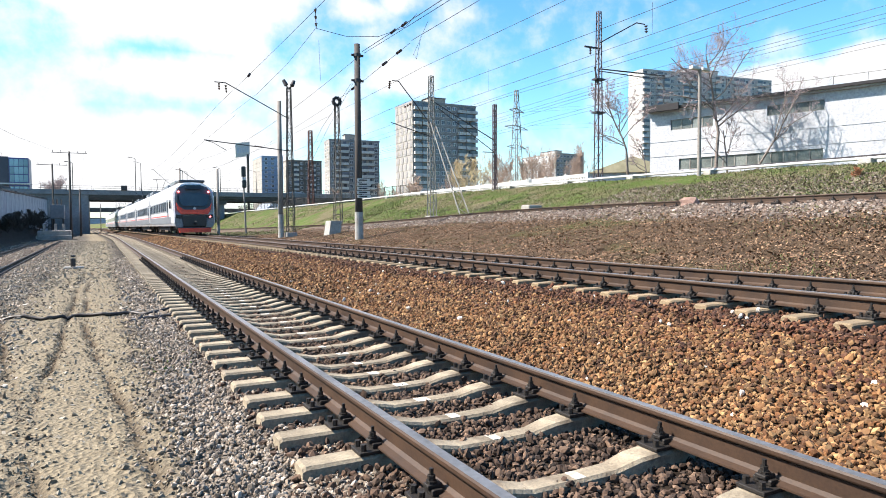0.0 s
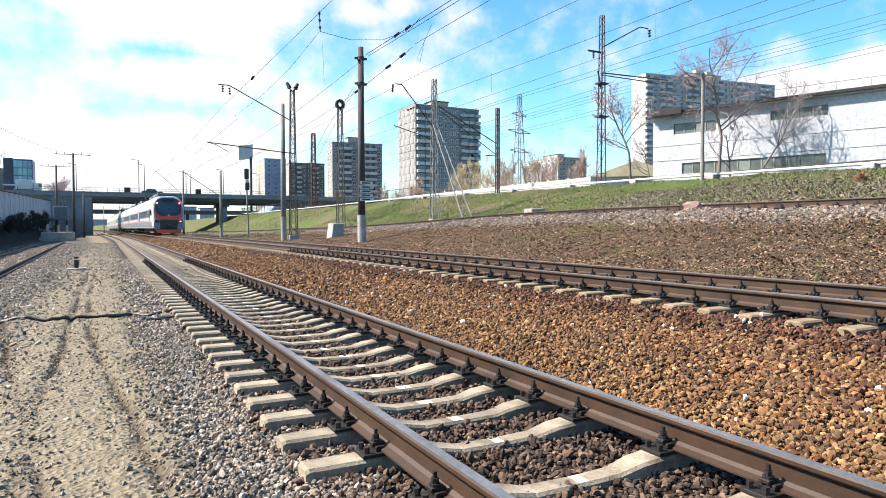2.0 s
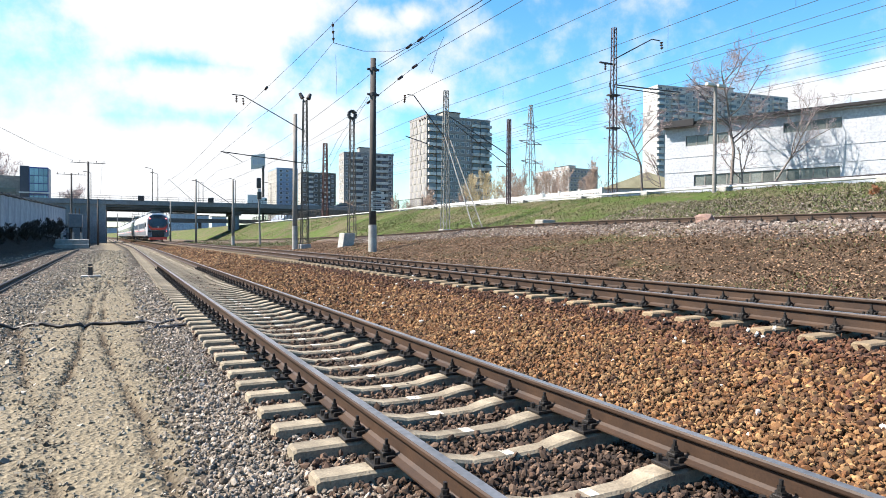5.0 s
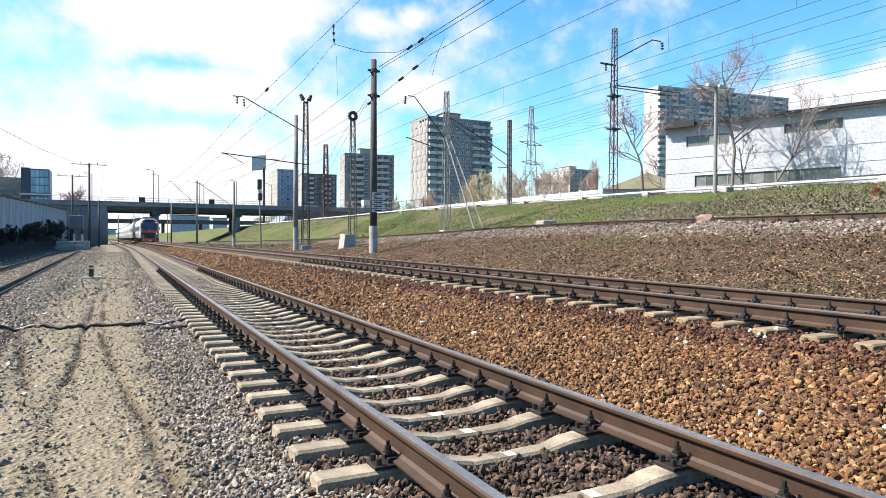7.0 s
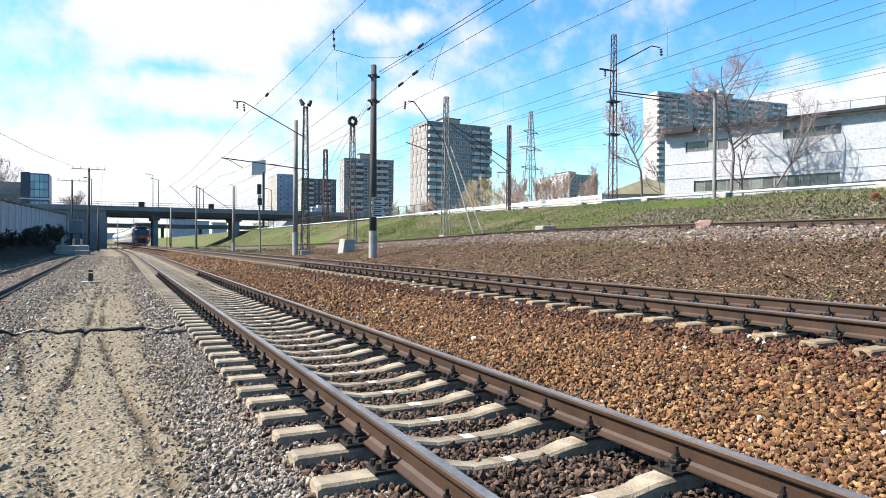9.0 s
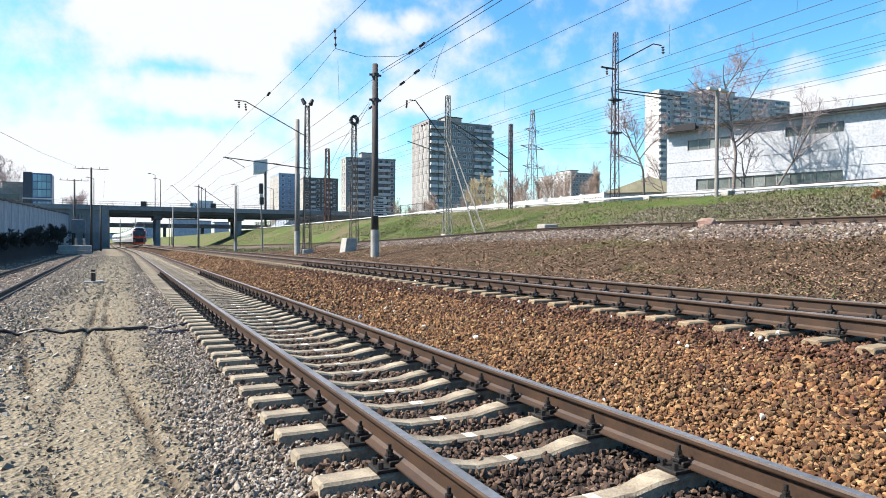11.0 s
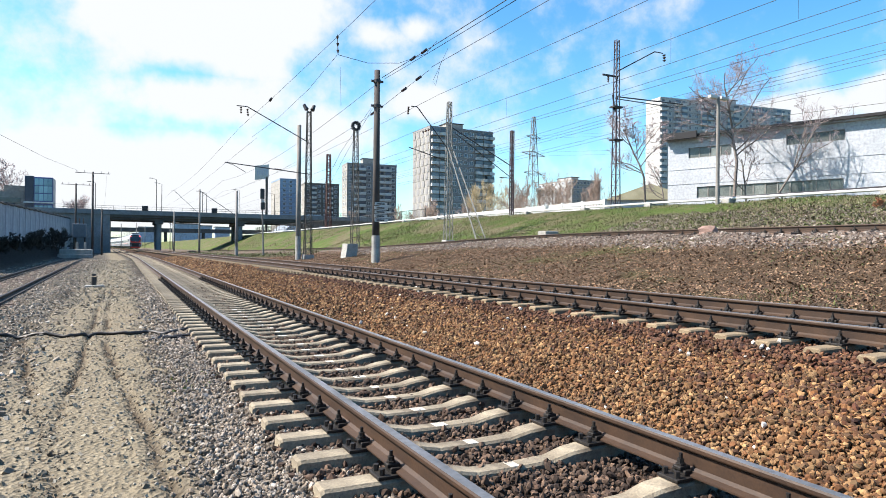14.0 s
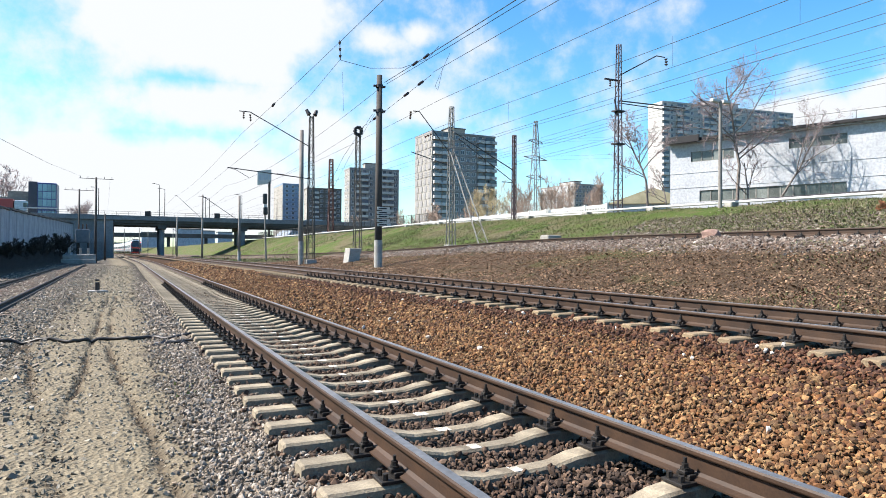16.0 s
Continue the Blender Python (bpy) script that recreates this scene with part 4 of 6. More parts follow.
    cantilever(m, (0, 0, 6.45), (-2.3, 0.4, 9.35), 0.75, mat=DARK_STEEL)
    cantilever(m, (0, 0, 5.65), (-2.9, 0.4, 6.5), 0, 0.03)
    insulator_string(m, (-2.95, 0.4, 9.3), (-3.0, 0.4, 8.75), 4)
    insulator_string(m, (-1.9, 0.4, 7.6), (-1.3, 0.4, 7.9), 3)
    # slim pole before the white fence
    m = lattice_mast(27.4, 46.6, 4.2, 7.35, 0.26, 0.22, LATTICE_PURPLE, "slim dark channel-steel pole by the white fence", 0.5, 0.05, 0.02)
    cantilever(m, (0, 0, 4.3), (-5.4, 1.5, 7.6), 0, 0.045)
    cantilever(m, (0, 0, 3.3), (-4.6, 1.5, 6.9), 0, 0.035)
    cantilever(m, (0, 0, 3.3), (-1.2, 0, 3.3), 0, 0.035)
    # tall purple mast by the pipe
    m = lattice_mast(28.6, 35.0, 4.1, 12.05, 0.44, 0.22, LATTICE_PURPLE, "tall purple-brown lattice mast with bare arms beside the pipe", 0.8, 0.042)
    cantilever(m, (0, 0, 9.85), (2.55, -1.0, 11.35), 0.95, 0.04)
    insulator_string(m, (3.45, -1.0, 11.3), (3.5, -1.0, 10.75), 3, 0.13)
    cantilever(m, (0, 0, 8.1), (4.7, -1.6, 7.75), 0, 0.045)
    cantilever(m, (0, 0, 7.95), (4.0, -1.4, 7.5), 0, 0.035)
    part("crossarm", boxes((-1.25, -0.06, 9.45, 0.1, 0.06, 9.55)), DARK_STEEL, m)
    insulator_string(m, (-0.75, 0, 9.45), (-0.75, 0, 9.0), 3)
    for z in (7.3, 5.0):
        part("collar", boxes((-0.42, -0.25, z, 0.42, 0.25, z + 0.10)), DARK_STEEL, m)
    part("brace", bars(((-0.35, 0, 8.2), (-0.1, 0, 7.0), 0.06)), DARK_STEEL, m)
    # pale lamp post on the plateau
    p = thing("lamp_post", pose(27.0, 25.0, 3.75), "pale grey concrete lamp post behind the pipe", "lamp post")
    part("shaft", bars_taper((0, 0, -0.3), (0, 0, 6.15), 0.11, 0.085), POLE_PALE, p)
    for s in (-1, 1):
        part("head", boxes((0.42 * s - 0.28, -0.12, 6.05, 0.42 * s + 0.28, 0.12, 6.22), bevel=0.03), WHITE_PAINT, p)
    # farther poles along the line
    for x, y, h in ((9.3, 76, 7.9), (8.9, 111, 10.8), (7.6, 148, 9.0), (-5.95, 100, 11.6), (-5.3, 120, 7.6), (-9.0, 119, 11.5)):
        z = float(lie(x, y))
        p = concrete_pole(x, y, z - 0.1, h - z, 0.17, 0.12, POLE_PALE if x > 0 else POLE, "slim grey concrete pole along the line", 1.2 if (x, y) == (9.3, 76) else 0)
        if x > 0:
            cantilever(p, (0, 0, (h - z) * 0.62), (-3.9, 0, (h - z) * 0.97), 0.4, 0.03)
        elif x < -4.5:
            part("crossarm", boxes((-2.1, -0.03, h - z - 0.22, 2.1, 0.03, h - z - 0.15)), DARK_STEEL, p)
            for dx in (-1.9, -1.0, 1.0, 1.9):
                insulator_string(p, (dx, 0, h - z - 0.15), (dx, 0, h - z + 0.15), 2, 0.05)
    # far rusty lattice pole
    lattice_mast(30.0, 110.0, 4.4, 13.4, 0.9, 0.55, RED_RUST, "far rust-red lattice mast with a raking stay", 1.2, 0.09, 0.05)
    # colour-light signal
    s = thing("railway_signal", pose(11.0, 70.0, 0.9), "two-head colour-light signal on a pale post", "signal")
    part("post", bars_taper((0.15, 0, -0.3), (0, 0, 5.0), 0.10, 0.08), POLE_PALE, s)
    part("upper_head", boxes((-0.24, -0.3, 5.65, 0.20, 0.05, 6.75), bevel=0.08), BLACK, s, "black signal head")
    part("lower_head", boxes((-0.18, -0.3, 4.5, 0.26, 0.05, 5.3), bevel=0.08), BLACK, s, "black signal head")
    part("gap_plate", boxes((-0.16, -0.2, 5.32, 0.20, 0.0, 5.62)), WHITE_PAINT, s, "white plate")
    # leaning white anchor block
    a = thing("anchor_block", pose(11.3, 42.0, 0.45, 0, 0, 10), "leaning white concrete anchor block on the bank", "concrete block")
    bm = boxes((-0.40, -0.35, -0.5, 0.45, 0.4, 1.25), bevel=0.03)
    for v in bm.verts:
        v.co.x += 0.22 * max(v.co.z, 0)
    part("block", bm, PALE_CONCRETE, a)
    # pinkish boulder beside the upper rail and a reddish bush on the bank
    rr = random.Random(5)
    bm = bmesh.new()
    bmesh.ops.create_icosphere(bm, subdivisions=2, radius=0.34)
    for v in bm.verts:
        v.co = v.co * rr.uniform(0.8, 1.15)
        v.co.z *= 0.62
    b = new("boulder", finish("boulder", bm, BOULDER_STONE))
    b.matrix_basis = pose(14.75, 14.9, float(lie(14.75, 14.9)) + 0.08)
    tagged(b, "pinkish granite boulder beside the upper rail", "boulder")
    # small equipment case by the siding
    e = thing("track_box", pose(18.8, 29.5, 1.9), "small grey track equipment box on a white foot", "equipment box")
    part("foot", boxes((-0.8, -0.6, -0.15, 0.8, 0.6, 0.16), bevel=0.05), PALE_CONCRETE, e)
    part("case", boxes((-0.35, -0.4, 0.16, 0.55, 0.4, 0.55), bevel=0.08), CONCRETE, e)


# ---- the works, the pipe and the fence ----
WORKS_WHITE = surf("works_white_brick", (0.385, 0.40, 0.425), (0.32, 0.335, 0.36), 0.35, 0.85, 0.05, fine=5)
WORKS_GLASS = surf("works_glass", (0.12, 0.129, 0.12), (0.066, 0.072, 0.069), 0.8, 0.2, 0.0, fine=8, vary=0.5)
ROOF_DARK = surf("roof_felt", (0.012, 0.0115, 0.014), (0.008, 0.008, 0.0095), 1.0, 0.8, 0.1)


def build_works():
    # long white shed; local +x runs along the front, local -y faces the railway
    a, b = Vector((43.4, 44.6, 0)), Vector((49.7, 27.3, 0))
    d = (b - a).normalized()
    ang = math.degrees(math.atan2(d.y, d.x))
    w = thing("factory_building", pose(a.x, a.y, 4.3, 0, 0, ang), "long white brick factory shed with window bands and a dark eave", "factory")
    L, D, H, T = 44.0, 16.0, 7.35, 0.35
    bands = [(1.95, 5.75, 5.6, 6.55), (2.75, 14.3, 1.95, 2.95), (10.15, 14.35, 5.95, 6.8)]
    # front wall in courses round the bands
    rects = [(0, L, 0, 1.95), (0, 2.75, 1.95, 2.95), (14.3, L, 1.95, 2.95), (0, L, 2.95, 5.6), (0, 1.95, 5.6, 6.55), (5.75, 10.15, 5.6, 6.55), (0, 10.15, 6.55, H), (10.15, 14.35, 5.6, 5.95), (10.15, 14.35, 6.8, H), (14.35, L, 5.6, H)]
    part("front_wall", boxes(*[(x0, 0, z0, x1, T, z1) for x0, x1, z0, z1 in rects]), WORKS_WHITE, w)
    part("side_wall", boxes((0, T, 0, T, D, H)), WORKS_WHITE, w)
    part("side_wall", boxes((L - T, T, 0, L, D, H)), WORKS_WHITE, w)
    part("back_wall", boxes((T, D - T, 0, L - T, D, H)), WORKS_WHITE, w)
    part("roof", boxes((-0.35, -0.55, H + 0.15, L, D + 0.3, H + 0.34), bevel=0.03), ROOF_DARK, w, "dark felt roof edge")
    part("fascia", boxes((-0.40, -0.62, H + 0.13, L, -0.55, H + 0.36)), ROOF_DARK, w, "dark overhanging eave")
    part("cornice", boxes((-0.2, -0.35, H + 0.002, L, D, H + 0.148)), WORKS_WHITE, w)
    for z in (3.25, 4.6, 6.95):
        part("string_course", boxes((0, -0.035, z, L, 0.0, z + 0.07)), WORKS_WHITE, w)
    for x0, x1, z0, z1 in bands:
        n = max(3, round((x1 - x0) / 0.95))
        s = (x1 - x0) / n
        win = part("window_band", boxes((x0, 0.10, z0, x1, 0.16, z0 + 0.06), (x0, 0.10, z1 - 0.06, x1, 0.16, z1)), LATTICE_WHITE, w)
        for i in range(n):
            part("pane", boxes((x0 + i * s + 0.05, 0.12, z0 + 0.06, x0 + (i + 1) * s - 0.05, 0.15, z1 - 0.06)), WORKS_GLASS, win)
            if i:
                part("mullion", boxes((x0 + i * s - 0.05, 0.08, z0 + 0.06, x0 + i * s + 0.05, 0.17, z1 - 0.06)), LATTICE_WHITE, win)
    # added dark box at the corner stands in for the eave's shaded underside
    part("eave_shade", boxes((-0.2, -0.85, 7.32, 3.0, -0.63, 7.95), bevel=0.03), ROOF_DARK, w, "dark box for the eave's shaded underside at the corner")
    bm = bmesh.new()
    for i in range(16):
        bar(bm, (8 + i * 2.3, 0.2, H + 0.3), (8 + i * 2.3, 0.2, H + 1.15), 0.02, 4)
    bar(bm, (8, 0.2, H + 1.15), (8 + 35, 0.2, H + 1.15), 0.02, 4)
    part("roof_railing", bm, LATTICE_WHITE, w, "thin roof railing")

    # white heating pipe on blocks along the top of the bank
    ys = np.concatenate([np.arange(2, 70, 3.0), np.arange(70, 181, 10.0)])
    zp = np.interp(ys, [-20, 15, 31, 65, 120, 200], [3.9, 4.0, 4.25, 4.6, 4.5, 4.5])
    p = thing("heating_pipe", Matrix.Identity(4), "long white pipe on concrete blocks along the bank top", "pipe", kind="structure")
    circ = [(0.075 * math.cos(t), 0.075 * math.sin(t)) for t in np.arange(0, math.tau, math.tau / 12)]
    v, f = extrude(circ, np.stack([27.9 - bend(ys), ys, zp + 0.20], -1))
    part("pipe", mesh_np("pipe", v, f, WHITE_PAINT, True), None, p)
    for i, y in enumerate((10.5, 16.6, 25.0, 31.0, 37.5, 45.0, 53.0, 62.0, 71.0, 80.0)):
        z = float(np.interp(y, [-20, 15, 31, 65, 120, 200], [3.9, 4.0, 4.25, 4.6, 4.5, 4.5]))
        part("support", boxes((-0.25, -0.28, -0.35, 0.25, 0.28, 0.20), bevel=0.03), PALE_CONCRETE, p, at=pose(27.9 - float(bend(y)), y, z))
    # low dark rail behind the pipe
    bm = bmesh.new()
    bar(bm, (28.9, 2, 4.28), (28.9, 40, 4.66), 0.05, 6)
    g = new("barrier_rail", finish("barrier_rail", bm, DARK_STEEL))
    tagged(g, "low dark barrier rail beside the pipe", "barrier", kind="structure")
    # white precast fence with pierced panels
    fbm = bmesh.new()
    Lp = 2.6
    box(fbm, 0, -0.05, 0, Lp - 0.08, 0.05, 0.72)
    box(fbm, 0, -0.05, 1.0, Lp - 0.08, 0.05, 1.25)
    for k in range(8):
        x0 = k * (Lp - 0.08) / 7.5
        box(fbm, x0, -0.04, 0.72, x0 + 0.16, 0.04, 1.0)
    panel = finish("panel", fbm, WHITE_PAINT)
    post = finish("post", boxes((-0.12, -0.1, -0.3, 0.06, 0.1, 1.35)), WHITE_PAINT)
    fence = thing("concrete_fence", pose(30.2, 42.0, 3.95, 0, 0, 90), "white precast concrete fence with pierced top panels", "fence", kind="structure")
    for i in range(13):
        part("panel", panel, None, fence, at=pose(i * Lp - 4, 0, 0))
        part("post", post, None, fence, at=pose(i * Lp - 4, 0, 0))
    # grey mesh fence farther along the bank
    bm = bmesh.new()
    for i in range(40):
        bar(bm, (i * 2.5, 0, -0.3), (i * 2.5, 0, 2.2), 0.05, 5)
        bar(bm, (i * 2.5, 0, 2.1), (i * 2.5 + 2.5, 0, 2.1), 0.03, 4)
        for k in range(9):
            bar(bm, (i * 2.5 + k * 0.27, 0, 0.1), (i * 2.5 + k * 0.27, 0, 2.1), 0.018, 3)
    f2 = new("mesh_fence", finish("mesh_fence", bm, LATTICE_GREY))
    f2.matrix_basis = pose(33.0, 76, 4.5, 0, 0, 92)
    tagged(f2, "grey steel railing fence along the bank top", "fence", kind="structure")
    # tan-roofed shed and low annexe between fence and works
    s = thing("shed", pose(66.0, 70.0, 5.4, 0, 0, -40), "low shed with a tan gabled roof behind the fence", "shed")
    part("wall", boxes((-6, 0, -1.3, 6, 8, 3.4)), WORKS_WHITE, s)
    bm = bmesh.new()
    vs = [bm.verts.new(c) for c in ((-6.4, -0.5, 3.4), (6.4, -0.5, 3.4), (0, -0.5, 5.7), (-6.4, 8.5, 3.4), (6.4, 8.5, 3.4), (0, 8.5, 5.7))]
    for f in ((0, 1, 2), (3, 5, 4), (0, 2, 5, 3), (1, 4, 5, 2), (0, 3, 4, 1)):
        bm.faces.new([vs[i] for i in f])
    part("roof", bm, surf("tan_roof", (0.50, 0.42, 0.26), (0.40, 0.33, 0.2), 1.0, 0.8, 0.1), s, "tan sheet roof")
    an = thing("annexe", pose(80.0, 92.0, 4.3, 0, 0, -38), "low flat-roofed pale annexe with a dark band", "building")
    part("wall", boxes((-11, 0, 0, 11, 9, 4.4)), WORKS_WHITE, an)
    part("roof", boxes((-11.4, -0.5, 4.4, 11.4, 9.4, 5.0)), PALE_CONCRETE, an)
    part("window", boxes((-8.5, -0.06, 1.6, 4.5, -0.01, 3.2)), WORKS_GLASS, an)


# ---- blocks of flats ----
FLAT_GREY = surf("flat_grey_panel", (0.238, 0.231, 0.23), (0.187, 0.18, 0.178), 0.12, 0.9, 0.1, fine=2)
FLAT_PALE = surf("flat_pale_panel", (0.292, 0.277, 0.251), (0.241, 0.225, 0.203), 0.12, 0.9, 0.1, fine=2)
FLAT_WHITE = surf("flat_white_panel", (0.392, 0.386, 0.376), (0.326, 0.321, 0.31), 0.12, 0.9, 0.1, fine=2)
FLAT_BROWN = surf("flat_brown_panel", (0.121, 0.107, 0.0944), (0.0896, 0.0781, 0.0691), 0.12, 0.9, 0.1, fine=2)
FLAT_GLASS = surf("flat_glass", (0.085, 0.10, 0.125), (0.05, 0.06, 0.075), 0.5, 0.15, 0.0, vary=0.5)
BALCONY = surf("balcony_white", (0.52, 0.513, 0.5), (0.442, 0.436, 0.422), 0.4, 0.85, 0.1, vary=0.12)
FRAME_WHITE = surf("frame_white", (0.561, 0.561, 0.561), (0.468, 0.468, 0.468), 1.0, 0.6, 0.0)


def window_mesh(w, h):
    return finish("window", boxes((-w / 2, -0.06, 0, -w / 2 + 0.14, 0.02, h), (w / 2 - 0.14, -0.06, 0, w / 2, 0.02, h), (-w / 2, -0.06, h - 0.14, w / 2, 0.02, h), (-w / 2, -0.10, 0, w / 2, 0.02, 0.12), (-0.05, -0.05, 0, 0.05, 0.02, h)), FRAME_WHITE)


def pane_mesh(w, h):
    return finish("pane", boxes((-w / 2 + 0.12, -0.025, 0.1, w / 2 - 0.12, 0.0, h - 0.12)), FLAT_GLASS)


def flats(label, corner, left, right, floors, z0, wall, side, front, flank=(), storey=2.8, balcony=(), skip=0, name="apartment_building", roofbox=True, gable=0):
    """A block on its front corner. front: bays of the face towards 'right'; flank: bays of the face towards 'left'."""
    c, l, r = Vector((*corner, 0)), Vector((*left, 0)), Vector((*right, 0))
    d = r - c
    ang = math.atan2(d.y, d.x)
    W = d.length
    # square the flank to the front
    nrm = Vector((-d.y, d.x, 0)).normalized()
    D = max(6.0, abs((l - c).dot(nrm)))
    H = floors * storey
    b = thing(name, pose(c.x, c.y, z0, 0, 0, math.degrees(ang)), label, "apartment building", "blocks of flats")
    bm = bmesh.new()
    box(bm, 0, 0, -14, W, D, H)
    part("wall", bm, [wall], b)
    part("flank_wall", boxes((-0.08, 0.05, -14, -0.003, D - 0.05, H - 0.05)), side, b, "paler gable panels")
    part("roof", boxes((-0.15, -0.15, H, W + 0.15, D + 0.15, H + 0.8)), wall, b)
    if roofbox:
        part("lift_house", boxes((W * 0.34, D * 0.3, H + 0.8, W * 0.60, D * 0.7, H + 3.4)), side, b)
        part("lift_roof", boxes((W * 0.33, D * 0.28, H + 3.4, W * 0.61, D * 0.72, H + 3.7)), ROOF_DARK, b)
    # seams between the panels
    seam = bmesh.new()
    for k in range(1, floors):
        box(seam, 0, -0.02, k * storey - 0.05, W, 0.0, k * storey + 0.05)
        box(seam, -0.10, 0.05, k * storey - 0.05, -0.08, D - 0.05, k * storey + 0.05)
    part("panel_seams", seam, FLAT_BROWN, b)
    if gable:
        gp = finish("gable_panel", boxes((-0.12, -1.05, 0.25, 0.0, 1.05, 2.45)), FLAT_GREY)
        for k in range(skip, floors):
            for q in range(gable):
                part("gable_panel", gp, None, b, "grey pebble-dashed panel", at=pose(-0.09, D * (q + 0.5 + (0.12 if k % 2 else -0.12)) / gable, k * storey))
    wm, pm = window_mesh(1.7, 1.6), pane_mesh(1.7, 1.6)
    bal = finish("balcony", boxes((-1.55, -1.15, -0.12, 1.55, 0.0, 0.0), (-1.55, -1.15, 0.0, 1.55, -1.07, 1.05), (-1.55, -1.15, 0.0, -1.47, 0, 1.05), (1.47, -1.15, 0.0, 1.55, 0, 1.05)), BALCONY)
    glz = finish("glazing", boxes((-1.5, -1.08, 1.05, 1.5, -1.02, 2.35)), FLAT_GLASS)
    rr = random.Random(int(corner[0] * 10))
    for k in range(skip, floors):
        z = k * storey
        for i, fx in enumerate(front):
            x = fx * W
            if i in balcony:
                o = part("balcony", bal, None, b, at=pose(x, 0, z + 0.3))
                if rr.random() < 0.55:
                    part("glazing", glz, None, o)
                else:
                    part("pane", pm, None, o, at=pose(0, 0, 0.9))
            else:
                o = part("window", wm, None, b, at=pose(x, -0.01, z + 0.9))
                part("pane", pm, None, o)
        for fy in flank:
            o = part("window", wm, None, b, at=pose(-0.09, fy * D, z + 0.9, 0, 0, -90))
            part("pane", pm, None, o)
    return b


def build_flats():
    flats("twelve-storey grey panel block with white balconies", (102.4, 221.5), (102.4, 237.5), (130.1, 221.5), 16, 48.3 - 16 * 2.8 - 0.8, FLAT_GREY, FLAT_PALE, (0.07, 0.19, 0.29, 0.38, 0.47, 0.56, 0.65, 0.76, 0.88, 0.955), (), balcony=(0, 1, 7, 8, 9), skip=3, gable=4)
    flats("grey-brown panel block with dark loggias", (90.5, 285.3), (89.6, 296.0), (114.1, 283.3), 13, 40.9 - 13 * 2.8 - 0.8, FLAT_GREY, FLAT_PALE, (0.07, 0.18, 0.30, 0.43, 0.57, 0.70, 0.82, 0.93), (0.3, 0.7), balcony=(1, 2, 5, 6), skip=2)
    flats("dark distant panel block behind the masts", (91.9, 368.1), (91.4, 380.0), (111.9, 366.2), 12, 39.0 - 12 * 2.8 - 0.8, FLAT_BROWN, FLAT_PALE, (0.1, 0.26, 0.42, 0.58, 0.74, 0.9), (), balcony=(1, 4), skip=2, roofbox=False)
    flats("pale bluish distant office slab", (86.6, 408.0), (83.2, 435.0), (99.8, 408.0), 14, 45.0 - 14 * 2.8 - 0.8, surf("blue_cladding", (0.20, 0.27, 0.38), (0.15, 0.21, 0.32), 0.2, 0.4, 0.05), FLAT_PALE, (0.2, 0.5, 0.8), (), skip=2, roofbox=False)
    flats("long white panel block behind the factory", (219.6, 221.2), (219.0, 232.0), (296.6, 210.8), 22, 72.6 - 22 * 2.8 - 0.8, FLAT_WHITE, FLAT_WHITE, [0.02 + 0.0485 * i for i in range(21)], (), balcony=(0, 2, 3, 6, 7, 10, 11, 14, 15, 18, 19), skip=8)
    flats("five-storey white office block beyond the fence", (242.0, 314.5), (242.0, 350.0), (263.8, 314.5), 12, 44.5 - 12 * 2.8 - 0.8, FLAT_PALE, FLAT_WHITE, (0.08, 0.2, 0.32, 0.44, 0.56, 0.68, 0.8, 0.92), [0.06 + 0.098 * i for i in range(10)], balcony=(), skip=5)
    # glazed corner building beyond the wall
    g = thing("glass_building", pose(-20.6, 175.0, 3.5, 0, 0, 0), "dark modern office with a glazed bay beside the overpass", "office building")
    part("core", boxes((-1.75, 0, 0, -0.02, 6, 13.9)), surf("dark_cladding", (0.055, 0.055, 0.075), (0.04, 0.04, 0.055), 0.5, 0.5, 0.05), g)
    part("bay", boxes((0, -0.3, 0, 3.9, 6, 13.7), bevel=0.2), surf("blue_frame", (0.05, 0.07, 0.20), (0.04, 0.05, 0.14), 0.5, 0.4, 0.0), g, "blue-framed glazed bay")
    part("ledge", boxes((-1.9, -0.6, 7.6, 4.1, -0.31, 7.95)), WHITE_PAINT, g, "white floor band")
    pane = finish("pane", boxes((-0.40, -0.36, 0, 0.40, -0.31, 1.6)), surf("teal_glass", (0.22, 0.36, 0.42), (0.15, 0.26, 0.31), 0.5, 0.1, 0.0, vary=0.2))
    for k, z in enumerate((3.9, 5.6, 8.2, 10.0, 11.75)):
        for i in range(4):
            part("pane", pane, None, g, at=pose(0.62 + i * 0.89, 0, z))
    lo = thing("office_block", pose(-37.0, 178.0, 4.2), "low grey office block behind the retaining wall", "building")
    part("wall", boxes((0, 0, 0, 14.5, 14, 9.6)), CONCRETE, lo)
    part("upper_storey", boxes((10, 2, 9.6, 14.5, 12, 11.2)), CONCRETE, lo)
    for k in range(2):
        part("window", boxes((7.5, -0.06, 4.3 + 2.6 * k, 13.5, -0.01, 5.6 + 2.6 * k)), FLAT_GLASS, lo)
    # hoarding
    h = thing("billboard", pose(40.0, 214.5, 4.5), "pale roadside billboard on a thick steel post", "billboard")
    part("post", bars(((0, 0, 0), (0, 0, 20), 0.4), sides=10), LATTICE_GREY, h)
    bm = boxes((-3.9, -0.3, 19.4, 0.6, 0.3, 24.0), bevel=0.05)
    for v in bm.verts:
        v.co.z += v.co.x * 0.16
    part("panel", bm, WHITE_PAINT, h, "pale display panel")
    pr = random.Random(3)
    for i in range(5):
        x = -3.3 + i * 0.75
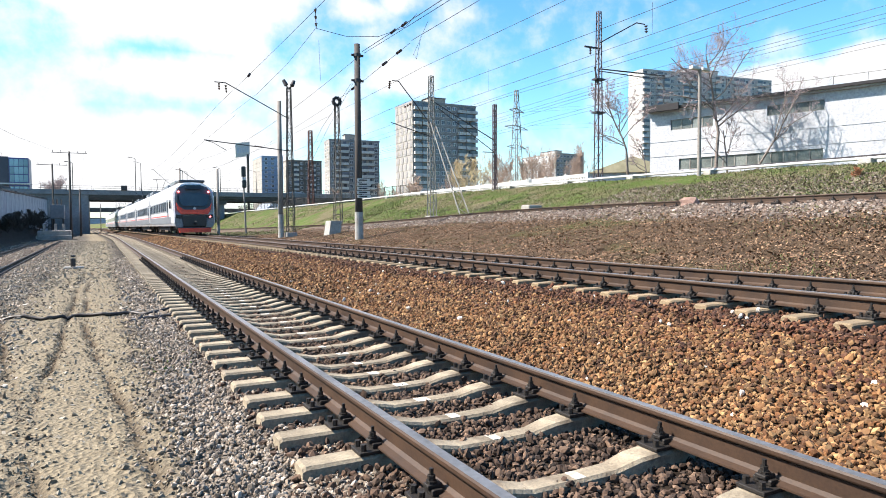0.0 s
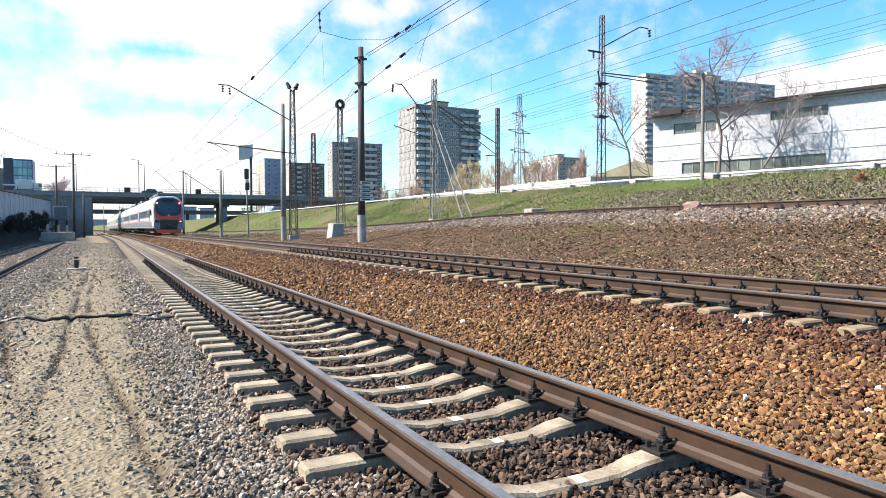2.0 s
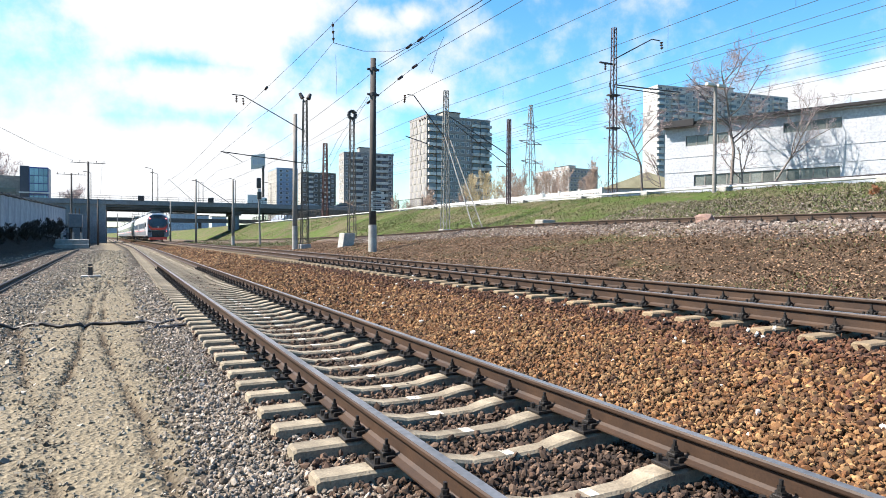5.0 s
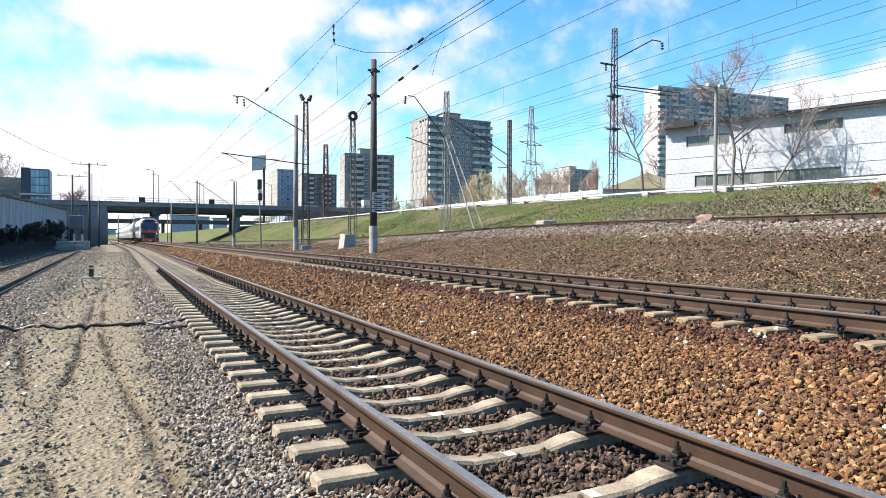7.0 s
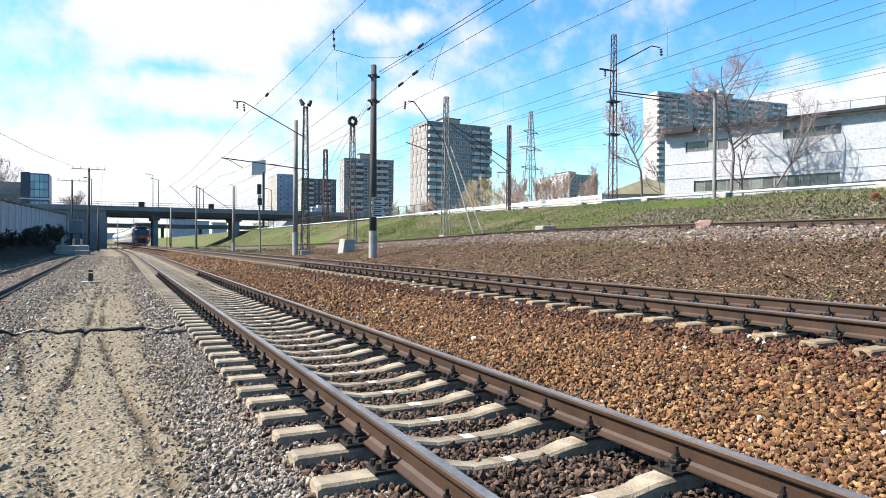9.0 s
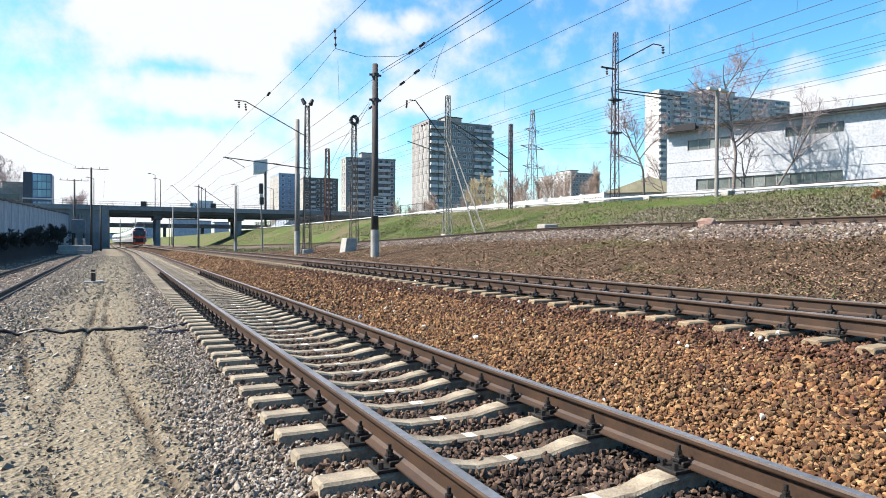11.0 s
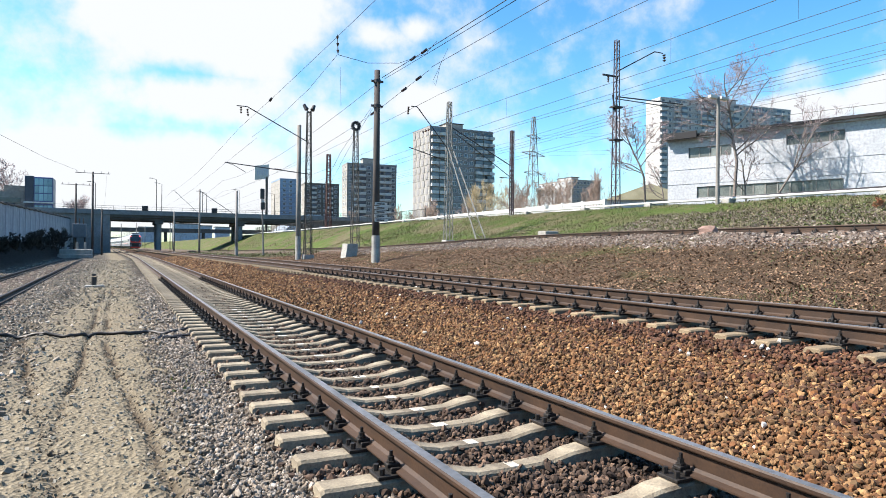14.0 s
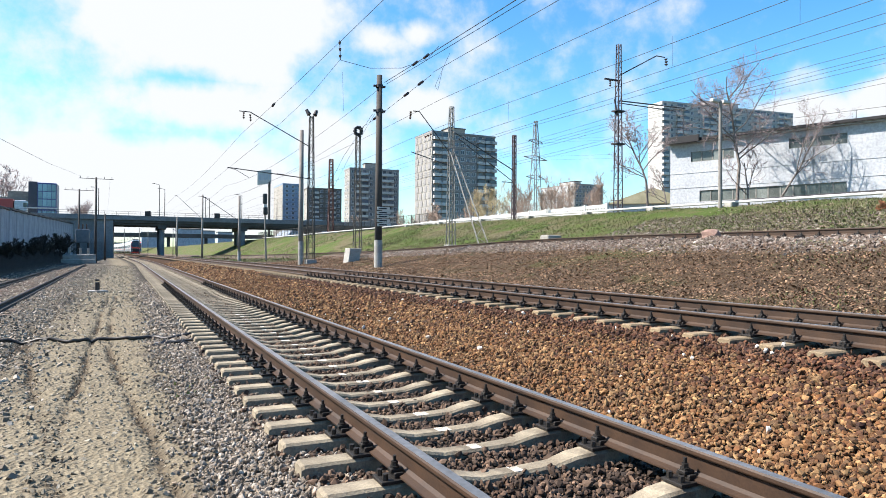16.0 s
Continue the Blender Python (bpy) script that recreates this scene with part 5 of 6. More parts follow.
        part("print", boxes((x, -0.36, 20.8 + x * 0.16, x + 0.5, -0.31, 22.6 + x * 0.16)), surf("faded_print", (0.45, 0.47, 0.52), (0.36, 0.38, 0.44), 1.0, 0.7, 0.0), h, "faded illegible print")
    # power line tower
    m = lattice_mast(150, 222, 4.2, 52.3, 5.2, 1.0, LATTICE_WHITE, "tall grey power line tower with three crossarms", 4.5, 0.16, 0.075, foot=False, rz=20)
    bm = bmesh.new()
    for z, w in ((48.0 - 4.2, 5.0), (41.0 - 4.2, 8.0), (33.0 - 4.2, 6.5)):
        for s in (-1, 1):
            bar(bm, (0, 0, z + 1.2), (s * w / 1.0, 0, z), 0.16, 4)
            bar(bm, (0, 0, z - 0.6), (s * w / 1.0, 0, z), 0.16, 4)
    part("crossarms", bm, LATTICE_WHITE, m)


# ---- bare spring trees ----
BARK = surf("bark", (0.20, 0.165, 0.14), (0.10, 0.08, 0.07), 6.0, 0.9, 0.4, fine=30)
TWIG = surf("twig", (0.30, 0.235, 0.235), (0.22, 0.17, 0.17), 2.0, 0.9, 0.0)
SHRUB = surf("shrub_twig", (0.34, 0.25, 0.20), (0.22, 0.16, 0.125), 2.0, 0.9, 0.0)
RED_TWIG = surf("red_twig", (0.34, 0.14, 0.07), (0.24, 0.10, 0.05), 2.0, 0.9, 0.0)
DARK_SHRUB = surf("dark_bramble", (0.045, 0.038, 0.03), (0.025, 0.021, 0.017), 2.0, 0.9, 0.0)
PALE_SHRUB = surf("pale_shrub_twig", (0.42, 0.34, 0.20), (0.32, 0.25, 0.15), 2.0, 0.9, 0.0)


def tube(P, r, sides):
    """Vertices and quads of a tapered tube through points P with radii r."""
    P, r = np.asarray(P), np.asarray(r)
    d = np.gradient(P, axis=0)
    d /= np.linalg.norm(d, axis=1)[:, None] + 1e-9
    a = np.cross(d, [0.31, 0.95, 0.07]); a /= np.linalg.norm(a, axis=1)[:, None] + 1e-9
    b = np.cross(d, a)
    t = np.arange(sides) * math.tau / sides
    v = P[:, None] + r[:, None, None] * (a[:, None] * np.cos(t)[None, :, None] + b[:, None] * np.sin(t)[None, :, None])
    k = len(P)
    i = np.arange(k - 1)[:, None] * sides + np.arange(sides)[None]
    j = np.arange(k - 1)[:, None] * sides + (np.arange(sides)[None] + 1) % sides
    return v.reshape(-1, 3), np.stack([i, j, j + sides, i + sides], -1).reshape(-1, 4)


def grow(seed, height, r, levels, kids, up=0.25, spread=0.75, bare=0.35, lean=(0, 0), shrink=0.62):
    """Branches as (level, points, radii)."""
    rng = np.random.default_rng(seed)
    out = []

    def branch(p, d, length, r, level):
        n = 7 if level == 0 else 5 if level < 3 else 4
        P, q = [np.array(p)], np.array(d, float)
        for i in range(n):
            q = q + rng.normal(0, 0.10 + 0.05 * level, 3) + np.array([0, 0, up * 0.35])
            q /= np.linalg.norm(q)
            P.append(P[-1] + q * length / n)
        R = r * np.linspace(1, 0.45 if level < levels else 0.3, n + 1)
        out.append((level, np.array(P), R))
        if level >= levels:
            return
        k = kids[min(level, len(kids) - 1)]
        for i in range(k):
            t = bare + (1 - bare) * (i + rng.random()) / k if level == 0 else 0.2 + 0.8 * (i + rng.random()) / k
            f = min(t, 0.999) * n
            a = int(f)
            s = P[a] + (P[a + 1] - P[a]) * (f - a)
            side = rng.normal(size=3); side -= side.dot(q) * q; side /= np.linalg.norm(side)
            nd = q * (1 - spread * 0.5) + side * spread * rng.uniform(0.7, 1.2) + np.array([0, 0, up])
            branch(s, nd / np.linalg.norm(nd), length * shrink * rng.uniform(0.75, 1.15) * (1.1 - 0.45 * t), r * (1 - 0.5 * t) * 0.58, level + 1)

    branch((0, 0, -0.2), (lean[0], lean[1], 1.0), height, r, 0)
    return out


def tree(x, y, z, h, seed, label, r=0.13, levels=4, kids=(9, 6, 5, 5), spread=0.75, bare=0.35, lean=(0, 0), mats=None, name="tree", trunk_split=1, up=0.25, thin=0.011, group="bare trees", shrink=0.62):
    t = thing(name, pose(x, y, z), label, name, group)
    acc = {0: [[], [], 0], 1: [[], [], 0]}
    for level, P, R in grow(seed, h, r, levels, kids, up, spread, bare, lean, shrink):
        k = 0 if level <= trunk_split else 1
        v, f = tube(P, np.maximum(R, thin), 7 if level == 0 else 5 if level == 1 else 3)
        acc[k][0].append(v); acc[k][1].append(f + acc[k][2]); acc[k][2] += len(v)
    mats = mats or (BARK, TWIG)
    for k, nm in ((0, "trunk"), (1, "crown")):
        if acc[k][0]:
            part(nm, mesh_np(nm, np.concatenate(acc[k][0]), np.concatenate(acc[k][1]), mats[k], True), None, t, "fine bare twigs" if k else "")
    return t


def build_trees():
    T = "tall bare spring tree with reddish twigs before the white factory"
    tree(41.5, 35.8, 4.2, 11.0, 11, T, 0.15, 4, (12, 8, 7, 5), bare=0.46, spread=1.0, lean=(0.15, -0.08), thin=0.006, up=0.17, shrink=0.52)
    tree(42.5, 35.2, 4.2, 5.0, 12, "young forked tree with bare branches by the factory", 0.09, 4, (6, 4, 4, 3), bare=0.35, spread=0.6, up=0.2)
    tree(43.6, 34.6, 4.2, 8.6, 13, "leaning bare tree by the factory", 0.10, 4, (9, 6, 5, 4), thin=0.006, bare=0.42, spread=0.75, lean=(0.05, -0.36), up=0.12, shrink=0.5)
    tree(33.0, 36.9, 4.2, 7.0, 14, "slim bare tree beside the purple mast", 0.10, 4, (11, 6, 5, 5), bare=0.42, spread=0.8, up=0.15, shrink=0.5)
    tree(40.0, 41.5, 4.2, 4.6, 16, "small bare tree near the factory corner", 0.08, 4, (7, 5, 4, 3), bare=0.4, up=0.15, shrink=0.5)
    # shrubs and willow-like clumps along the plateau
    rr = random.Random(8)
    spots = [(36, 46, 3.6, 0), (33, 48, 3.6, 0), (35, 57, 4.0, 0), (38, 63, 4.4, 0), (41, 68, 4.6, 0), (46, 64, 4.6, 0), (37, 70, 4.6, 1), (40, 76, 5.0, 1), (38.5, 50, 3.2, 0), (40, 55, 4.2, 0), (43, 62, 4.6, 0), (34, 52, 3.2, 0), (45, 78, 6.0, 1), (48, 86, 6.5, 1), (44, 70, 4.2, 0), (50, 95, 5.0, 0), (47, 104, 5.0, 0), (60, 130, 6.0, 0), (70, 150, 6.5, 0), (56, 140, 6.0, 0), (52, 160, 6.0, 0), (75, 175, 7.0, 0)]
    for i, (x, y, h, pale) in enumerate(spots):
        tree(x, y, 4.3, h * 0.85, 30 + i, "pale many-stemmed willow clump in bud" if pale else "bare brown shrub on the bank top", 0.05, 3, (11, 7, 5), bare=0.05, spread=0.8, mats=(PALE_SHRUB, PALE_SHRUB) if pale else (SHRUB, SHRUB), name="shrub", thin=0.012 if y < 80 else 0.025, group="shrubs", up=0.45)
    tree(-29.3, 196, 3.5, 13.5, 51, "bare tree behind the retaining wall", 0.2, 4, (9, 6, 4, 3), thin=0.04)
    tree(-13.5, 215, 3.4, 9.0, 52, "small bare tree by the overpass", 0.12, 3, (12, 8, 6), thin=0.05)
    tree(24.0, 14.8, float(lie(24.0, 14.8)), 0.42, 71, "low red-brown bush on the upper bank", 0.02, 3, (10, 7, 5), bare=0.02, spread=0.9, mats=(RED_TWIG, RED_TWIG), name="shrub", thin=0.007, group="undergrowth")
    # undergrowth below the retaining wall; its near-black twigs include the wall's shade
    for i in range(9):
        tree(-10.7 - 0.05 * i, 52 + i * 8.5, 0.7, 1.0 + 0.22 * i, 60 + i, "dark tangled undergrowth below the wall", 0.04, 3, (14, 8, 5), bare=0.02, spread=0.9, mats=(DARK_SHRUB, DARK_SHRUB), name="shrub", thin=0.025, group="undergrowth")


# ---- overhead lines ----
def build_wires():
    f = "thick twin feeder cable along the poles"
    feeder = line(10.3, 10.75, -10, 33, 0.12, 43, -10, 0.026, label=f)
    line(10.42, 10.68, -10, 33, 0.20, 43, -10, 0.020, label=f)
    line(10.2, 10.55, 33, 250, 0.9, 60, 33, 0.018)
    lower = line(10.4, 9.85, -10, 27, 0.05, 43, -10, 0.018)
    tail = wire([(10.4, 27.2, 9.75), (10.3, 33, 9.15)], 0.018, "wire end fixed to the pole by an insulator")
    far_line = line(10.3, 9.1, 33, 250, 0.8, 60, 33, 0.014)
    # catenary of the second line, raised, with its hangers
    messenger = line(5.1, 9.95, -6, 330, 0.3, 62, 48, 0.015, label="messenger wire over the running line")
    line(4.9, 8.05, 40, 330, 0.05, 62, 48, 0.013, label="contact wire over the running line")
    # upper siding
    line(16.4, 9.9, -10, 200, 0.4, 62, 40, 0.016, label="messenger wire over the upper siding")
    line(16.4, 8.65, -10, 200, 0.05, 62, 40, 0.014, label="contact wire over the upper siding")
    line(16.9, 8.35, -10, 200, 0.05, 62, 40, 0.012)
    line(16.2, 11.55, -10, 200, 0.25, 62, 38, 0.018, label="feeder wire above the siding")
    for y in (13.0, 18.2, 30.0, 38.0):
        wire([(16.4, y, 9.8), (16.4, y, 8.65)], 0.008, "thin dropper between the wires")
    # bundle past the tall mast
    for x, z in ((28.0, 11.0), (28.3, 10.75), (29.0, 10.75), (29.1, 10.55), (30.0, 10.1), (30.2, 9.9), (20.0, 9.3)):
        line(x, z, -8, 200, 0.25, 60, 35, 0.015)
    for x, z in ((150 - 5, 48.0), (150 + 5, 48.0), (150 - 8, 41.0), (150 + 8, 41.0)):
        wire([(x, 222, z), (x + 60, 120, z - 6), (x + 120, 20, z + 2)], 0.03, "thin distant high-voltage line wire")
    wire([(-8.4, 30.0, 6.6), (-7.9, 60, 8.4), (-7.85, 100, 11.6)], 0.016, "line wire to the pole beside the siding")
    line(-3.9, 11.5, 100, 190, 0.5, 60, 100, 0.012)
    # anchoring insulators and jumpers near the concrete pole
    insulator_string(messenger, (5.1, 24.4, 9.75), (5.12, 24.35, 8.95), 3, 0.06)
    j = wire([(5.12, 24.35, 8.95), (6.3, 24.2, 8.75), (7.6, 24.1, 8.9), (9.0, 24.6, 9.6), (9.9, 25.4, 10.5)], 0.016, "dark drooping jumper cable")
    wire([(5.1, 24.4, 8.95), (4.9, 28, 8.35), (4.7, 33, 8.0), (4.6, 40, 8.05)], 0.012, "sagging wire below the insulator")
    wire([(5.1, 24.0, 8.4), (5.15, 24.0, 6.9)], 0.008, "thin hanging cord below the wire")
    wire([(10.35, 25.2, 10.2), (10.5, 27.0, 9.2), (10.45, 26.6, 8.9), (10.4, 26.0, 9.75)], 0.012, "looped jumper wire between two cables")
    for w, x, y, z in ((feeder, 10.3, 28.9, 10.71), (feeder, 10.3, 27.6, 10.70), (tail, 10.38, 28.4, 9.63), (tail, 10.35, 30.1, 9.45), (far_line, 10.3, 34.5, 9.05), (messenger, 5.1, 37.0, 9.76)):
        insulator_string(w, (x, y - 0.3, z + 0.02), (x, y + 0.3, z - 0.02), 4, 0.07)
    for dx in (-0.25, 0.1):
        wire([(9.75 + dx * 0.3, 33.1, 9.0), (9.2 + dx, 36, 7.0), (8.9 + dx, 38.5, 5.2)], 0.014, "slack cable hanging from the pole")
    # far supports seen under and over the bridge
    for i, (x, y, h) in enumerate(((2, 235, 9), (9, 240, 10), (14, 250, 11), (24, 260, 12), (6.5, 300, 10), (-2.5, 215, 8), (11, 215, 9))):
        concrete_pole(x, y, 0.1, h, 0.13, 0.10, POLE_PALE, "slim distant pole beyond the overpass")
    for i, (x, h) in enumerate(((4.5, 7.6), (5.6, 6.6), (14.2, 5.2), (15.1, 5.0), (22.3, 6.0), (30.5, 5.5), (-7.5, 6.2))):
        s = thing("street_lamp", pose(x, 157.0, 8.7), "thin grey street lamp on the overpass", "street lamp", "street lamps")
        part("pole", bars_taper((0, 0, -0.2), (0, 0, h), 0.09, 0.06), LATTICE_GREY, s)
        part("arm", bars(((0, 0, h), (-0.9, 0, h + 0.25), 0.04)), LATTICE_GREY, s)
        part("lamp", boxes((-1.5, -0.12, h + 0.2, -0.85, 0.12, h + 0.32), bevel=0.03), LATTICE_GREY, s)


def build_distance():
    o = thing("far_overpass", pose(0, 430, 0), "far grey overpass beyond the first bridge", "bridge", kind="structure")
    part("deck", boxes((-60, 0, 10.2, 90, 10, 12.6), bevel=0.05), OVERPASS, o)
    for x in (-30, -14, 22, 44):
        part("column", bars(((x, 4, -1), (x, 4, 10.2), 1.0), sides=10), OVERPASS, o)
    rr = random.Random(12)
    # pale blue haze of the distance is mixed into this wall colour
    haze = surf("hazed_facade", (0.34, 0.38, 0.44), (0.26, 0.30, 0.36), 0.05, 0.9, 0.0, fine=0.6)
    for i in range(13):
        w, h = rr.uniform(14, 34), rr.uniform(9, 24)
        b = thing("distant_building", pose(-150 + i * 27, 620 + rr.uniform(0, 160), 0), "distant building with haze in its colour at the line's end", "building", "distant buildings")
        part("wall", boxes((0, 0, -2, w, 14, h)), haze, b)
        part("roof", boxes((-0.4, -0.4, h, w + 0.4, 14.4, h + 0.8)), OVERPASS, b)
    # grey gabled hangar beyond the bank
    h = thing("hangar", pose(58, 225, 4.2), "dark gabled hangar beyond the overpass", "shed")
    bm = bmesh.new()
    vs = [bm.verts.new(c) for y in (0, 20) for c in ((-11, y, 0), (11, y, 0), (11, y, 2.0), (4.0, y, 8.5), (0, y, 9.3), (-4.0, y, 8.5), (-11, y, 2.0))]
    bm.faces.new(vs[:7]); bm.faces.new(vs[7:][::-1])
    for i in range(7):
        bm.faces.new((vs[i], vs[i + 7], vs[(i + 1) % 7 + 7], vs[(i + 1) % 7]))
    part("shell", bm, haze, h)


build_overpass()
build_ramp()
build_left_side()
build_masts()
build_works()
build_flats()
build_trees()
build_wires()
build_distance()


# ---- the electric train ----
TRAIN_WHITE = surf("train_white", (0.477, 0.484, 0.498), (0.433, 0.44, 0.455), 0.6, 0.35, 0.02, fine=8)
TRAIN_GREY = surf("train_grey", (0.17, 0.185, 0.20), (0.14, 0.155, 0.17), 0.6, 0.4, 0.02, fine=8)
TRAIN_DARK = surf("train_dark_grey", (0.055, 0.058, 0.065), (0.04, 0.042, 0.048), 0.8, 0.4, 0.02, fine=8)
TRAIN_RED = surf("train_red", (0.72, 0.055, 0.03), (0.62, 0.045, 0.025), 0.8, 0.35, 0.02, fine=8)
TRAIN_GLASS = surf("train_glass", (0.06, 0.075, 0.085), (0.04, 0.05, 0.06), 0.8, 0.08, 0.0)
TRAIN_UNDER = surf("train_under", (0.04, 0.038, 0.036), (0.025, 0.024, 0.023), 2.0, 0.8, 0.2)
TAIL_LAMP = glow("tail_lamp", (1.0, 0.10, 0.10), 4.0)
W2, FLOOR, EAVE, TOP = 1.74, 0.75, 3.75, 4.62


def shell_profile(scale=1.0, top=TOP):
    """Half section of the body from sill to ridge, right side."""
    pts = [(W2 - 0.10, FLOOR), (W2, FLOOR + 0.25), (W2, EAVE - 0.5), (W2 - 0.06, EAVE), (W2 - 0.30, EAVE + 0.36), (W2 - 0.75, top - 0.16), (0.75, top - 0.04), (0.0, top)]
    return [(x * scale, z) for x, z in pts]


def body_mesh(length, nose, mat):
    """Shell lofted along +y from the nose or flat end at y=0."""
    st = [(0.0, 0.88, -0.34), (0.10, 0.94, -0.2), (0.35, 0.97, -0.1), (0.9, 0.985, -0.04), (1.7, 1.0, 0.0)] if nose else [(0.0, 1.0, 0.0)]
    st += [(length, 1.0, 0.0)]
    V = []
    for y, s, dt in st:
        half = shell_profile(s, TOP)
        ring = [(x, z) for x, z in half] + [(-x, z) for x, z in reversed(half[:-1])]
        for x, z in ring:
            k = max(0.0, (z - 2.0) / (TOP - 2.0))
            V.append((x, y + (0.75 * k * k * (1 if nose and y < 1.7 else 0) * (1 - y / 1.7)), z + dt * k))
    n = 2 * len(shell_profile()) - 1
    F = [(a * n + i, a * n + (i + 1) % n, (a + 1) * n + (i + 1) % n, (a + 1) * n + i) for a in range(len(st) - 1) for i in range(n)]
    me = bpy.data.meshes.new("body")
    e = (len(st) - 1) * n
    me.from_pydata(V, [], F + [tuple(reversed(range(n))), tuple(range(e, e + n))])
    me.materials.append(mat)
    return me


def face_patch(outline, depth, thick=0.05):
    """A slab with the (x, z) outline, laid on the raked front; depth(z): its y."""
    bm = bmesh.new()
    f = [bm.verts.new((x, depth(x, z) - thick, z)) for x, z in outline]
    b = [bm.verts.new((x, depth(x, z) + 0.25, z)) for x, z in outline]
    bm.faces.new(f)
    n = len(f)
    for i in range(n):
        bm.faces.new((f[i], b[i], b[(i + 1) % n], f[(i + 1) % n]))
    bmesh.ops.triangulate(bm, faces=[fc for fc in bm.faces if len(fc.verts) > 4])
    return bm


def rake(x, z):
    k = max(0.0, (z - 2.0) / (TOP - 2.0))
    return 0.75 * k * k


def bogie(parent, y):
    bm = bmesh.new()
    box(bm, -1.15, y - 1.5, 0.45, -0.95, y + 1.5, 0.75, 0.03)
    box(bm, 0.95, y - 1.5, 0.45, 1.15, y + 1.5, 0.75, 0.03)
    box(bm, -1.0, y - 0.3, 0.45, 1.0, y + 0.3, 0.75, 0.03)
    o = part("bogie", bm, TRAIN_UNDER, parent, "dark bogie frame")
    for dy in (-1.2, 1.2):
        part("wheelset", bars(((-0.84, y + dy, 0.475), (-0.70, y + dy, 0.475), 0.475), ((0.70, y + dy, 0.475), (0.84, y + dy, 0.475), 0.475), ((-0.7, y + dy, 0.475), (0.7, y + dy, 0.475), 0.09), sides=14), TRAIN_UNDER, o)


def carriage(head, label):
    c = thing("train_carriage", Matrix.Identity(4), label, "train carriage", "electric train")
    L = 21.6
    part("body", body_mesh(L, head, TRAIN_WHITE), None, c, "pale grey-white body shell")
    y0 = 2.6 if head else 0.3
    for s in (-1, 1):
        x = s * (W2 + 0.004)
        part("lower_band", boxes((x - 0.008, y0 - (1.4 if head else 0.0), FLOOR + 0.22, x + 0.008, L - 0.3, 1.55)), TRAIN_GREY, c, "grey lower side band")
        part("stripe", boxes((x - 0.008, y0, 1.62, x + 0.008, L - 0.3, 1.70)), TRAIN_RED, c, "thin red stripe")
        part("window_strip", boxes((x - 0.008, y0 + 1.6, 2.02, x + 0.010, L - 2.0, 2.98)), TRAIN_GREY, c, "grey window band")
        for i in range(9):
            yy = y0 + 2.2 + i * 1.72
            part("window", boxes((x - 0.010, yy, 2.12, x + 0.016, yy + 1.25, 2.90), bevel=0.0), TRAIN_GLASS, c, "tinted side window")
        for yy in (y0 + 0.35, L - 1.75):
            d = part("door", boxes((x - 0.010, yy, FLOOR + 0.45, x + 0.014, yy + 1.25, 3.1)), TRAIN_GREY, c, "grey sliding door")
            part("door_window", boxes((x - 0.012, yy + 0.2, 1.95, x + 0.02, yy + 1.05, 2.85)), TRAIN_GLASS, d)
    for g in ((-0.9, 5, TOP - 0.05, 0.9, 9, TOP + 0.28), (-0.8, 12, TOP - 0.05, 0.8, 15.5, TOP + 0.25)):
        part("roof_gear", boxes(g, bevel=0.05), TRAIN_GREY, c, "grey roof equipment")
    part("underframe", boxes((-1.35, 5.5, 0.35, 1.35, L - 5.5, FLOOR), bevel=0.04), TRAIN_UNDER, c, "dark underfloor equipment")
    bogie(c, 3.4)
    bogie(c, L - 3.4)
    part("gangway", boxes((-0.75, L - 0.02, 0.9, 0.75, L + 0.4, 3.3)), TRAIN_DARK, c, "dark gangway bellows")
    if head:
        # raked cab end
        part("roof_cap", boxes((-1.05, 0.95, TOP - 0.12, 1.05, 4.2, TOP + 0.10), bevel=0.08), TRAIN_DARK, c, "dark roof fairing")
        for s in (-1, 1):
            part("corner_panel", face_patch([(s * 1.5, 1.75), (s * 1.58, 1.2), (s * 1.5, 0.66), (s * 0.94, 0.66), (s * 1.02, 1.33)][::s], rake, 0.05), TRAIN_GREY, c, "grey lower corner panel")
        m = part("mask", face_patch([(-1.34, 3.74), (-1.12, 4.06), (-0.6, 4.26), (0.6, 4.26), (1.12, 4.06), (1.34, 3.74), (1.40, 2.75), (1.12, 2.2), (0.8, 1.98), (-0.8, 1.98), (-1.12, 2.2), (-1.40, 2.75)], rake, 0.06), TRAIN_DARK, c, "dark front mask")
        part("windscreen", face_patch([(-1.25, 3.28), (-1.02, 3.52), (1.02, 3.52), (1.25, 3.28), (1.05, 2.6), (0.8, 2.42), (-0.8, 2.42), (-1.05, 2.55)], rake, 0.09), TRAIN_GLASS, m, "tinted windscreen")
        part("visor", face_patch([(-0.6, 4.14), (0.6, 4.14), (0.66, 3.88), (-0.66, 3.88)], rake, 0.13), BLACK, m)
        part("red_band", face_patch([(-1.42, 2.72), (-1.18, 2.36), (-0.80, 2.14), (0.80, 2.14), (1.18, 2.36), (1.42, 2.72), (1.30, 2.1), (1.08, 1.74), (-1.08, 1.74), (-1.34, 2.1)], rake, 0.10), TRAIN_RED, c, "bright red front band")
        part("badge", bars(((0, -0.14, 2.24), (0, -0.08, 2.24), 0.11), sides=12), TRAIN_WHITE, c)
        part("grille", face_patch([(-1.0, 1.66), (1.0, 1.66), (0.92, 0.72), (-0.92, 0.72)], rake, 0.09), BLACK, c, "black lower front panel")
        part("coupler", bars(((0, -0.55, 1.02), (0, 0.1, 1.02), 0.11), ((-0.09, -0.6, 1.02), (0.09, -0.6, 1.02), 0.17)), TRAIN_UNDER, c)
